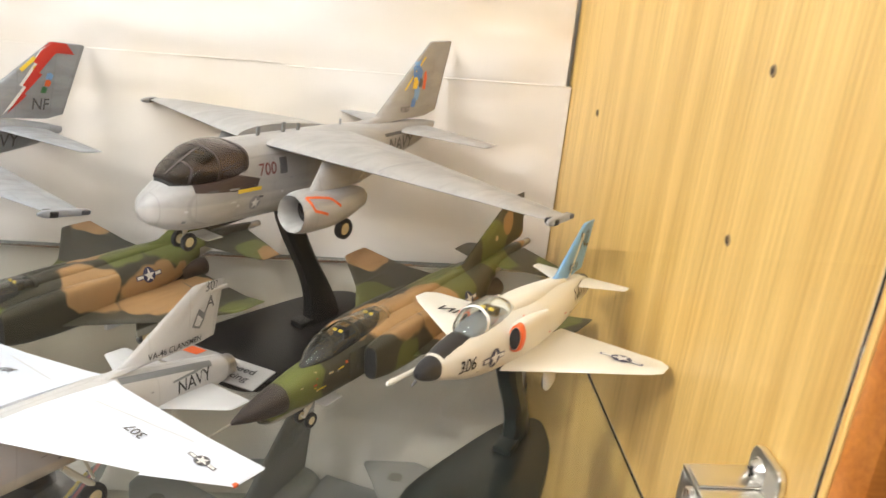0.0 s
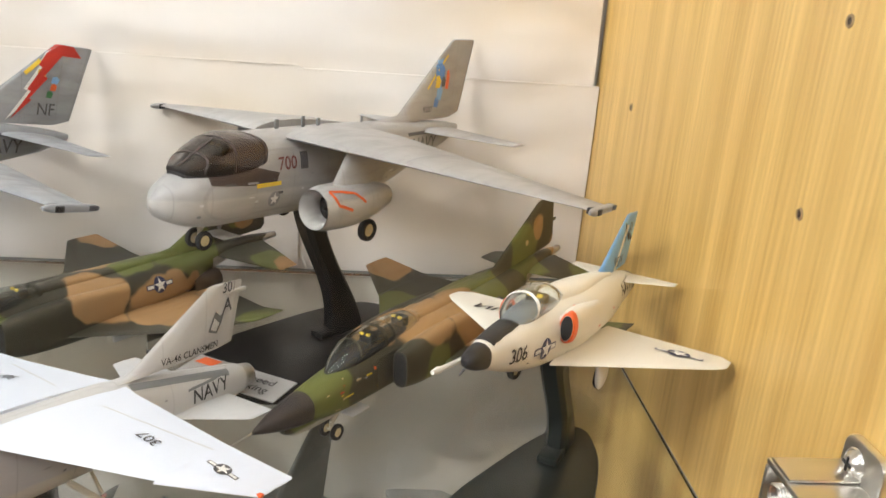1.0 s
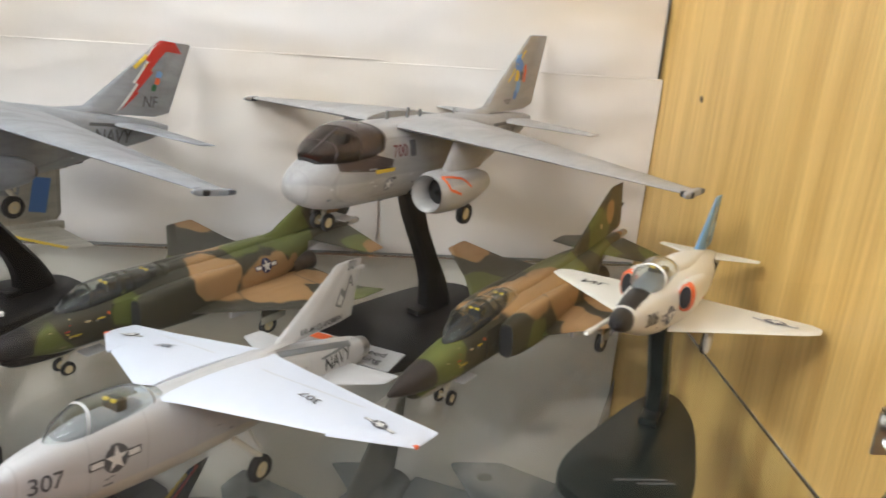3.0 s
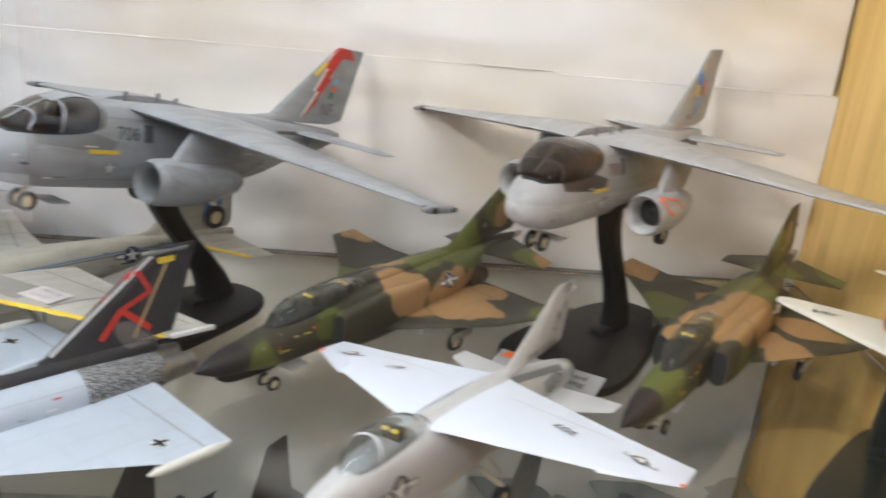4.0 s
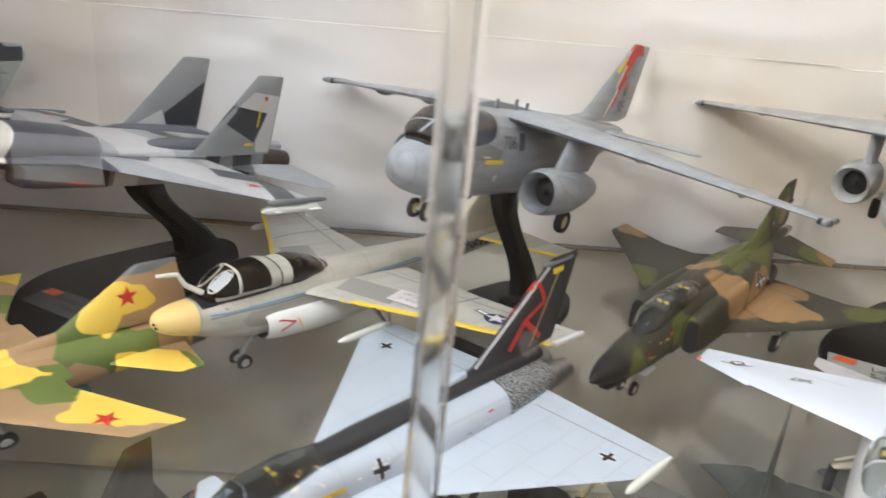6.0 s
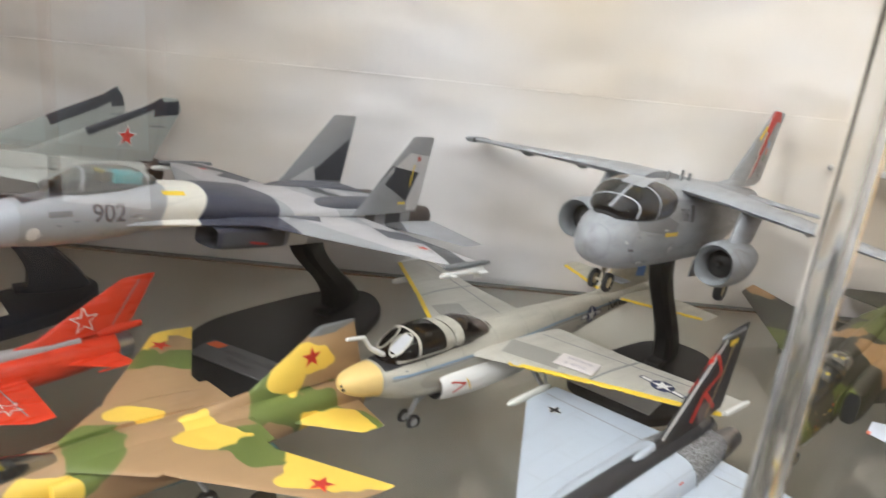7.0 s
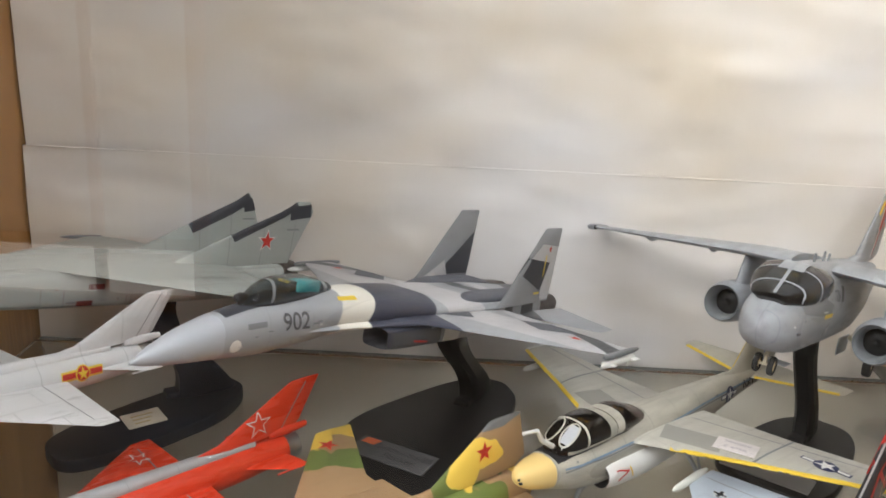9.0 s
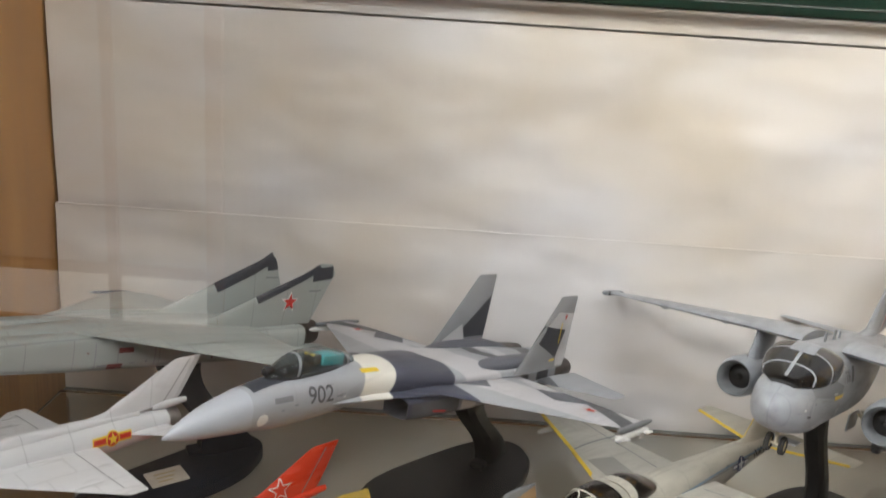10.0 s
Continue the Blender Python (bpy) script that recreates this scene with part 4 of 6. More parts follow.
def skyhawk(label, place, yaw, pitch, roll, body, tail_blue):
    ob = model(label, place, yaw, pitch, roll)
    fus = part("fuselage", hull([(-0.75, 0.30, 0.86, 0.22), (-1.5, 0.44, 1.0, 0.0), (-2.6, 0.60, 1.1, -0.28), (-4.0, 0.72, 1.18, -0.46), (-6.0, 0.86, 1.26, -0.52), (-8.2, 0.78, 1.2, -0.42), (-10.2, 0.56, 1.02, -0.16), (-11.7, 0.38, 0.82, 0.06)], power=2.3), body, ob)
    part("nose_cone", hull([(0.0, 0.05, 0.62, 0.50), (-0.1, 0.15, 0.70, 0.42), (-0.4, 0.25, 0.80, 0.30), (-0.77, 0.302, 0.862, 0.218)], 0, 12, 24), INK["black"], ob, "black nose cone")
    part("pitot_probe", tube((0, 0, 0.42), (0.2, 0, 0.34), 0.04, 0.02), INK["darkgrey"], ob)
    bubble(ob, [(-2.0, 0.1, 1.06, 0.90), (-2.5, 0.40, 1.42, 0.92), (-3.1, 0.48, 1.66, 0.94), (-4.0, 0.48, 1.70, 0.98), (-4.8, 0.34, 1.48, 1.05)], CANOPY, ((-2.8, 0.11), (-4.65, 0.14)), INK["white"], 2.1, "canopy", ((-3.5, 1.45),), INK["slate"])
    part("antiglare_panel", ribbon(tree_of(fus), [(-0.8, 0, 1.2), (-2.2, 0, 1.3)], 0.62, 0.014), INK["black"], fus)
    part("dorsal_spine", hull([(-4.6, 0.3, 1.45, 0.9), (-6.0, 0.45, 1.42, 0.8), (-9.5, 0.25, 1.2, 0.7)], 0, 12, 20), body, ob)
    part("refuelling_probe", join(tube((0.2, -0.52, 0.3), (-4.5, -0.72, 0.0), 0.06), tube((0.15, -0.52, 0.3), (0.45, -0.52, 0.32), 0.085, 0.05)), body, ob)
    part("exhaust_nozzle", lathe([(-11.5, 0.42), (-12.0, 0.34), (-11.9, 0.28), (-11.3, 0.28)], (0, 0, 0.44), "x", 24), NOZZLE, ob)
    for side in (1, -1):
        n = part("air_intake", hull([(-4.05, 0.22, 1.1, 0.28), (-4.6, 0.26, 1.14, 0.2), (-6.4, 0.14, 1.0, 0.2)], 0.80 * side, 10, 22, 2.6), body, ob)
        part("intake_lip", hull([(-3.98, 0.17, 1.04, 0.36), (-4.02, 0.21, 1.10, 0.30), (-4.22, 0.23, 1.13, 0.26)], 0.84 * side, 5, 26, 2.0, closed=False), INK["orange"], n)
        # flat black disc paints the dark of the open intake
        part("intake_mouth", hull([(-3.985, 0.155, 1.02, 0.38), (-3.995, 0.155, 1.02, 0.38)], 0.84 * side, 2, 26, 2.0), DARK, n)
        w = part("wing", foil([(-4.1, 0.5, -0.40, 4.9), (-7.2, 4.0, -0.34, 1.45), (-7.55, 4.28, -0.33, 0.8)], side, t=0.035), body, ob)
        if side == 1:
            Skin(w, *TOP).roundel((-7.6, 3.0, 0), 0.32)
        else:
            Skin(w, *TOP).text("NL", 0.5, (-7.2, -2.7, 0), "black")
        part("tailplane", foil([(-10.1, 0.3, 0.78, 1.6), (-11.4, 1.72, 0.72, 0.6)], side, t=0.035), body, ob)
    fin = part("fin", foil([(-8.2, 0, 1.1, 3.4), (-8.9, 0, 1.3, 2.8), (-10.9, 0, 2.78, 1.2)], 1, True, 0.045), tail_blue, ob, "light blue fin")
    fk = Skin(fin, *LEFT)
    fk.patch([(-0.9, -0.9), (-0.65, -0.9), (0.35, 0.45), (0.15, 0.5)], (-10.7, 2, 2.0), "white", 0.02, 2)
    fk.text("NL", 0.62, (-11.2, 2, 2.2), "black")
    fk.text("9574", 0.34, (-10.3, 2, 1.35), "navy")
    sk = Skin(fus, *LEFT)
    sk.text("306", 0.36, (-1.85, 3, 0.42), "black")
    sk.roundel((-3.15, 3, 0.32), 0.27)
    sk.patch([(-0.45, -0.04), (0.1, -0.34), (0.5, 0.0), (0.1, 0.3)], (-4.95, 3, 0.75), "orange", 0.03, 2)
    sk.text("NAVY", 0.4, (-10.2, 3, 0.65), "black")
    stencils(sk, 16, (-9.8, -1.2), (-0.2, 0.85), 3, 7, ("red", "grey", "black"), 0.06)
    part("gear_door", hull([(-5.4, 0.05, -0.5, -0.6), (-5.8, 0.12, -0.4, -1.3), (-6.4, 0.04, -0.5, -1.2)], 1.4, 8, 12), body, ob)
    wheel(ob, (-6.2, 1.28, -1.05), 0.34, 0.2)
    return ob


def corsair(label, place, yaw, pitch, roll, body):
    ob = model(label, place, yaw, pitch, roll)
    fus = part("fuselage", hull([(-0.15, 0.05, 0.36, 0.24), (-0.6, 0.34, 0.62, -0.35), (-1.6, 0.58, 0.82, -0.95), (-3.2, 0.70, 0.98, -1.18), (-5.5, 0.76, 1.06, -1.24), (-8.5, 0.76, 1.05, -1.18), (-11.0, 0.66, 0.72, -1.05), (-13.2, 0.52, 0.36, -0.86), (-14.2, 0.44, 0.18, -0.74)], power=2.7), body, ob)
    part("intake_mouth", hull([(-0.10, 0.34, -0.42, -1.0), (-0.3, 0.44, -0.36, -1.1), (-1.4, 0.5, -0.3, -1.12)], 0, 8, 24, 2.4), INK["darkgrey"], ob)
    bubble(ob, [(-1.5, 0.1, 0.84, 0.66), (-2.0, 0.40, 1.22, 0.66), (-2.8, 0.52, 1.52, 0.68), (-3.8, 0.50, 1.50, 0.72), (-4.8, 0.30, 1.20, 0.85)], CANOPY, ((-2.3, 0.08), (-4.5, 0.1)), body, 2.1, "canopy", ((-3.2, 1.3),), INK["grey"])
    part("exhaust_nozzle", lathe([(-13.9, 0.46), (-14.7, 0.38), (-14.6, 0.31), (-13.9, 0.31)], (0, 0, -0.29), "x", 24), STEEL, ob)
    for side in (1, -1):
        w = part("wing", foil([(-4.6, 0.3, 0.95, 4.7), (-4.9, 0.8, 0.92, 4.3), (-6.95, 4.05, 0.42, 2.45), (-6.8, 4.06, 0.42, 2.6), (-8.35, 5.95, 0.12, 1.3)], side, t=0.035), INK["wing"], ob)
        part("tailplane", foil([(-10.6, 0.45, -0.42, 2.7), (-11.6, 2.85, 0.03, 0.95)], side, t=0.035), body, ob)
        wk = Skin(w, *TOP)
        wk.roundel((-8.4, 4.75 * side, 0), 0.23, "darkgrey", "white")
        part("lettering", drape(letters("307", 0.32, (-7.9, 2.75 * side, 0), (0, -1, 0), (1, 0, 0)), wk.tree, (0, 0, -1), 0.025), INK["darkgrey"], w, smooth=False)
        part("flap_seam", ribbon(wk.tree, [(-8.0, 0.9 * side, 1), (-8.9, 4.0 * side, 0.6)], 0.05, 0.01), INK["pale"], w)
        part("tip_light", box(-8.52, -8.36, 5.93 * side - 0.07, 5.93 * side + 0.07, 0.08, 0.17, 0.02), INK["orange"], w)
        gear(ob, (-7.2, 0.7 * side, -0.95), (-7.8, 1.27 * side, -1.93), 0.44, 0.28, hub=HUB)
    fin = part("fin", foil([(-7.6, 0, 1.0, 5.6), (-9.6, 0, 1.1, 4.2), (-12.6, 0, 3.1, 1.5)], 1, True, 0.04), body, ob)
    part("fin_cap", box(-14.3, -12.9, -0.06, 0.06, 2.72, 2.86, 0.03), body, fin)
    fk = Skin(fin, *LEFT)
    fk.text("307", 0.34, (-13.5, 2, 2.98), "darkgrey")
    fk.text("VA-46 CLANSMEN", 0.215, (-11.9, 2, 1.2), "black")
    fk.patch([(-0.3, -0.35), (0.1, -0.5), (0.3, -0.2), (0.45, 0.3), (0.25, 0.05), (0.0, 0.25), (-0.15, 0.0)], (-12.9, 2, 2.05), "slate", 0.02, 1)
    fk.patch([(-0.2, -0.25), (0.05, -0.35), (0.2, -0.12), (-0.05, 0.1)], (-12.9, 2, 2.0), "pale", 0.03, 1)
    fk.text("A", 0.45, (-13.45, 2, 2.4), "darkgrey")
    sk = Skin(fus, *LEFT)
    sk.text("NAVY", 0.44, (-12.4, 3, -0.02), "black")
    sk.patch([(-1.0, -0.035), (1.0, -0.035), (1.0, 0.035), (-1.0, 0.035)], (-12.4, 3, 0.27), "slate", 0.02, 1)
    sk.roundel((-3.0, 3, 0.1), 0.36, "darkgrey")
    sk.text("307", 0.4, (-1.2, 3, 0.1), "darkgrey")
    stencils(sk, 18, (-10.5, -1.0), (-0.8, 0.6), 3, 9, ("grey", "slate", "pale"), 0.06)
    part("walkway", ribbon(tree_of(fus), [(-9.4, 0.5, 1.1), (-13.4, 0.42, 0.42)], 0.26, 0.014), INK["slate"], fus)
    gear(ob, (-2.2, 0, -1.1), (-2.0, 0, -2.0), 0.27, 0.16, True)
    return ob


def delta_fighter(label, place, yaw, pitch, roll, body, black, speckle):
    ob = model(label, place, yaw, pitch, roll)
    fus = part("fuselage", hull([(0.0, 0.03, 0.0, -0.1), (-0.8, 0.30, 0.20, -0.36), (-2.2, 0.52, 0.42, -0.60), (-4.0, 0.66, 0.56, -0.78), (-6.0, 0.85, 0.66, -0.95), (-8.5, 1.15, 0.70, -0.95), (-12.0, 1.12, 0.62, -0.9)], power=2.6), body, ob)
    part("rear_fuselage", hull([(-11.98, 1.13, 0.63, -0.91), (-13.6, 0.98, 0.50, -0.86), (-14.7, 0.82, 0.32, -0.78)], 0, 10, 32, 2.6), speckle, ob, "black and grey speckled rear fuselage")
    part("spine", hull([(-5.3, 0.3, 1.0, 0.4), (-7.0, 0.36, 1.0, 0.4), (-10.0, 0.34, 0.98, 0.4), (-13.0, 0.30, 0.92, 0.3), (-14.8, 0.16, 0.7, 0.3)], 0, 16, 20), black, ob, "matt black spine")
    part("air_intake", hull([(-4.6, 0.86, -0.55, -1.28), (-5.2, 0.9, -0.5, -1.36), (-7.5, 0.9, -0.4, -1.25), (-10.0, 0.7, -0.3, -1.0)], 0, 14, 28, 3.2), body, ob)
    # the mouth is closed by a disc coloured as its inner shade
    part("intake_mouth", hull([(-4.585, 0.74, -0.65, -1.2), (-4.595, 0.74, -0.65, -1.2)], 0, 2, 28, 3.2), DARK, ob)
    bubble(ob, [(-1.9, 0.1, 0.40, 0.26), (-2.6, 0.38, 0.82, 0.28), (-3.4, 0.50, 1.08, 0.34), (-4.4, 0.50, 1.12, 0.42), (-5.8, 0.28, 0.98, 0.55)], AMBER, ((-3.0, 0.06), (-5.6, 0.12)), black, 2.1, "canopy", ((-3.9, 0.95),))
    for side in (1, -1):
        part("exhaust_nozzle", lathe([(-14.5, 0.44), (-15.2, 0.42), (-15.85, 0.34), (-15.75, 0.28), (-14.9, 0.28)], (0, 0.43 * side, -0.22), "x", 22), STEEL, ob)
        w = part("wing", foil([(-5.6, 0.8, -0.28, 8.6), (-12.0, 5.35, -0.20, 1.75)], side, t=0.018), body, ob)
        part("wing_tip_pod", hull([(-11.12, 0.03, -0.1, -0.16), (-11.45, 0.12, -0.02, -0.26), (-13.0, 0.13, 0.0, -0.28), (-13.55, 0.05, -0.08, -0.2)], 5.5 * side, 14, 16), INK["tippod"], w, "white wing tip pod")
        t = tree_of(w)
        part("flap_seam", ribbon(t, [(-13.1, 1.2 * side, -0.1), (-13.0, 5.2 * side, -0.1)], 0.05, 0.008), INK["grey"], w)
        Skin(w, *TOP).cross((-12.2, 4.3 * side, 0), 0.24)
        part("canard", foil([(-2.2, 0.5, 0.05, 1.5), (-3.4, 2.0, -0.15, 0.5)], side, t=0.04), body, ob)
        gear(ob, (-8.6, 1.0 * side, -0.9), (-8.8, 1.5 * side, -1.6), 0.36, 0.22, leg=GREYLEG, hub=GREYHUB)
    fin = part("fin", foil([(-10.2, 0, 0.85, 5.2), (-11.2, 0, 1.05, 4.3), (-14.75, 0, 3.68, 1.6)], 1, True, 0.035), black, ob, "black fin with a red ornament")
    part("fin_leading_edge", ribbon(tree_of(fin), [(-11.4, 0.05, 1.1), (-14.7, 0.05, 3.5)], 0.12, 0.02), INK["pale"], fin)
    for sd in (LEFT, RIGHT):
        fk = Skin(fin, *sd)
        s = 1 if sd is LEFT else -1
        for p, q, wd in (((-13.0, 2.9), (-14.2, 3.1), 0.17), ((-14.2, 3.1), (-14.6, 2.4), 0.17), ((-14.6, 2.4), (-13.6, 2.0), 0.16), ((-13.6, 2.0), (-12.9, 1.2), 0.2), ((-13.6, 2.0), (-14.6, 1.15), 0.2), ((-13.0, 2.9), (-12.7, 2.3), 0.14)):
            part("red_ornament", ribbon(fk.tree, [(p[0], 0.1 * s, p[1]), (q[0], 0.1 * s, q[1])], wd, 0.022), INK["red"], fin)
        part("white_stroke", ribbon(fk.tree, [(-14.0, 0.1 * s, 1.0), (-15.2, 0.1 * s, 3.2)], 0.09, 0.03), INK["tan"], fin)
        fk.patch([(-0.3, -0.1), (0.3, -0.1), (0.3, 0.1), (-0.3, 0.1)], (-15.2, s, 3.3), "yellow", 0.02, 1)
    part("fin_cap", hull([(-14.4, 0.03, 3.58, 3.50), (-14.8, 0.08, 3.66, 3.46), (-16.0, 0.07, 3.62, 3.48)], 0, 6, 12), INK["slate"], fin)
    part("fin_base_fairing", hull([(-9.9, 0.06, 1.02, 0.85), (-10.3, 0.13, 1.1, 0.85), (-11.0, 0.1, 1.15, 0.85)], 0, 8, 14), body, fin)
    sp = Skin(ob.children[2], *TOP)
    sp.patch([(-0.22, -0.5), (0.22, -0.5), (0.22, 0.5), (-0.22, 0.5)], (-10.0, 0, 2), "orange", 0.02, 2)
    sp.patch([(-0.14, -0.3), (0.14, -0.3), (0.14, 0.3), (-0.14, 0.3)], (-6.9, 0, 2), "orange", 0.02, 2)
    sk = Skin(fus, *LEFT)
    sk.cross((-6.8, 3, 0.2), 0.25)
    stencils(sk, 14, (-11.5, -1.5), (-0.5, 0.4), 3, 10, ("grey", "slate", "red", "white"), 0.07)
    sk.patch([(-0.5, -0.05), (0.5, -0.05), (0.5, 0.05), (-0.5, 0.05)], (-5.2, 3, 0.1), "yellow", 0.02, 1)
    sk.patch([(-0.4, -0.08), (0.4, -0.08), (0.4, 0.08), (-0.4, 0.08)], (-5.1, 3, -0.35), "white", 0.02, 1)
    gear(ob, (-4.6, 0, -1.2), (-4.2, 0, -1.66), 0.26, 0.16, True, GREYLEG, GREYHUB)
    return ob


def prowler(label, place, yaw, pitch, roll, body, wingmat, nose_mat):
    ob = model(label, place, yaw, pitch, roll)
    fus = part("fuselage", hull([(-0.55, 0.66, 0.78, -0.34), (-1.4, 0.88, 0.86, -0.62), (-3.0, 0.98, 0.92, -0.86), (-5.0, 0.98, 1.08, -0.92), (-6.0, 0.95, 1.24, -0.9), (-7.5, 0.86, 1.24, -0.82), (-10.0, 0.66, 1.2, -0.45), (-13.0, 0.44, 1.14, 0.1), (-15.6, 0.26, 1.05, 0.42), (-16.6, 0.12, 0.95, 0.6)], power=2.3), body, ob)
    part("nose_cone", hull([(0.78, 0.06, 0.36, 0.24), (0.66, 0.26, 0.54, 0.06), (0.3, 0.46, 0.68, -0.14), (-0.2, 0.60, 0.76, -0.28), (-0.57, 0.662, 0.782, -0.342)], 0, 18, 28), nose_mat, ob, "pale yellow nose cone")
    for a, z in ((0.35, 0.12), (0.5, 0.02), (0.42, -0.02)):
        Skin(ob.children[-1], (-1, 0, 0), (0, 1, 0), (0, 0, 1)).patch(circle2(0.045, 10), (2, a * 0.4, z + 0.2), "black", 0.02, 1)
    part("antiglare_panel", ribbon(tree_of(fus), [(-0.6, 0, 1.2), (-1.5, 0, 1.3)], 1.35, 0.014), INK["black"], fus)
    frame_white = INK["white"]
    glass = bubble(ob, [(-0.85, 0.25, 0.86, 0.62), (-1.3, 0.66, 1.32, 0.62), (-2.0, 0.82, 1.68, 0.64), (-2.9, 0.84, 1.74, 0.68), (-3.5, 0.80, 1.66, 0.74)], SMOKE, ((-1.86, 0.10), (-3.26, 0.42)), body, 2.2, "canopy", ((-2.4, 1.5),))
    gt = tree_of(glass)
    for k in (1, -1):
        oval = [(0.40 * math.cos(a), 0.34 * k + 0.27 * math.sin(a)) for a in np.linspace(0, 2 * math.pi, 19)]
        part("windscreen_frame", ribbon(gt, [(-1.4 + x, y, 1.42 - 0.85 * x) for x, y in oval], 0.06, 0.018), body, glass)
        part("canopy_sill", ribbon(gt, [(-1.1, 0.6 * k, 0.86), (-2.0, 0.95 * k, 0.9), (-3.3, 0.95 * k, 0.94)], 0.14, 0.018), body, glass)
    # pale band painted over one pane as its bright reflection
    part("windscreen", ribbon(gt, [(-1.1, 0.34, 1.15), (-1.4, 0.34, 1.42), (-1.72, 0.34, 1.7)], 0.4, 0.012), INK["pane"], glass)
    bubble(ob, [(-3.55, 0.78, 1.62, 0.74), (-4.3, 0.80, 1.68, 0.76), (-5.2, 0.66, 1.46, 0.86), (-5.7, 0.4, 1.26, 0.95)], SMOKE, ((-3.70, 0.42), (-5.6, 0.12)), body, 2.2, "canopy", ((-4.4, 1.45),))
    bm = join(tube((-1.0, 0.0, 0.95), (-0.4, 0.0, 1.32), 0.10, 0.08), tube((-0.4, 0.0, 1.32), (-0.1, 0.0, 1.75), 0.08, 0.07), tube((-0.1, 0.0, 1.75), (0.58, 0.0, 1.82), 0.07, 0.06))
    part("refuelling_probe", bm, frame_white, ob, "cranked white refuelling probe")
    for side in (1, -1):
        # the black lining paints the shade inside the intake duct
        n = nacelle(ob, [(-2.75, 0.42, 0.12, -0.76), (-3.1, 0.47, 0.18, -0.84), (-4.7, 0.50, 0.2, -0.90), (-7.0, 0.34, 0.1, -0.78), (-8.6, 0.12, 0.0, -0.6)], 0.76 * side, INK["white"], INK["black"])
        nt_ = tree_of(n)
        for path in (((-3.1, 0.1), (-3.8, -0.15)), ((-3.8, -0.15), (-3.2, -0.52)), ((-3.85, 0.12), (-4.05, -0.6))):
            part("warning_stripe", ribbon(nt_, [(x, 1.6 * side, z) for x, z in path], 0.06, 0.015), INK["red"] if path[1][0] != -4.05 else INK["yellow"], n)
        w = part("wing", foil([(-4.3, 0.8, 0.52, 4.9), (-6.4, 4.2, 0.45, 3.2), (-8.7, 8.15, 0.36, 1.75)], side, t=0.035), wingmat, ob)
        t = tree_of(w)
        part("leading_edge", ribbon(t, [(-5.0, 2.0 * side, 0.54), (-6.4, 4.2 * side, 0.5), (-8.7, 8.1 * side, 0.4)], 0.24, 0.03), INK["yellow"], w, "yellow leading edge")
        part("fold_seam", ribbon(t, [(-6.5, 4.3 * side, 0.7), (-9.6, 4.3 * side, 0.6)], 0.09, 0.012), INK["slate"], w)
        part("flap_seam", ribbon(t, [(-8.0, 1.0 * side, 0.8), (-9.9, 7.6 * side, 0.6)], 0.06, 0.012), INK["slate"], w)
        part("slat_walkway", ribbon(t, [(-5.9, 1.1 * side, 0.9), (-6.7, 3.0 * side, 0.8)], 1.2, 0.012), INK["slatey"], w)
        part("wing_tip", box(-10.5, -8.9, 8.12 * side - 0.08, 8.12 * side + 0.08, 0.28, 0.44, 0.03), frame_white, w)
        tail = part("tailplane", foil([(-13.6, 0.3, 0.80, 2.6), (-15.0, 3.7, 0.80, 1.1)], side, t=0.035), body, ob)
        part("tailplane_edge", ribbon(tree_of(tail), [(-13.7, 0.5 * side, 0.85), (-15.0, 3.6 * side, 0.85)], 0.2, 0.02), INK["yellow"], tail)
        gear(ob, (-7.0, 1.5 * side, -0.3), (-7.6, 1.85 * side, -1.7), 0.42, 0.28, leg=GREYLEG, hub=GREYHUB)
        if side == 1:
            Skin(w, *TOP).roundel((-8.5, 5.95, 0), 0.42)
        else:
            part("wing_store", hull([(-7.6, 0.02, 0.0, -0.1), (-7.9, 0.12, 0.08, -0.18), (-10.2, 0.12, 0.08, -0.18)], -7.2, 8, 14), frame_white, w)
    fin = part("fin", foil([(-11.4, 0, 1.05, 4.9), (-12.6, 0, 1.3, 3.9), (-14.6, 0, 3.4, 1.9)], 1, True, 0.045), body, ob)
    part("fin_edge", ribbon(tree_of(fin), [(-12.7, 0, 1.3), (-14.6, 0, 3.3)], 0.4, 0.02), INK["yellow"], fin)
    part("rudder_patch", ribbon(tree_of(fin), [(-15.4, 0.2, 1.5), (-15.7, 0.2, 3.0)], 0.8, 0.02), INK["blue"], fin)
    part("fin_pod", hull([(-13.6, 0.1, 3.6, 3.4), (-14.4, 0.26, 3.75, 3.25), (-16.8, 0.2, 3.7, 3.3)], 0, 10, 16), body, fin)
    sk = Skin(fus, *LEFT)
    sk.roundel((-11.6, 3, 0.55), 0.34)
    sk.text("NAVY", 0.4, (-13.6, 3, 0.65), "black")
    stencils(sk, 18, (-13.0, -1.0), (-0.5, 0.9), 3, 11, ("slate", "red", "grey", "black"), 0.07)
    ft = tree_of(fus)
    for z, ink, wd in ((0.62, "cheat_blue", 0.07), (0.52, "slate", 0.05)):
        part("cheat_line", ribbon(ft, [(-0.8, 1.0, z - 0.1), (-6.0, 1.2, z + 0.1), (-15.0, 0.6, z + 0.25)], wd, 0.016), INK[ink], fus)
    gear(ob, (-3.0, 0, -0.8), (-2.5, 0, -1.84), 0.28, 0.17, True, GREYLEG, GREYHUB)
    return ob


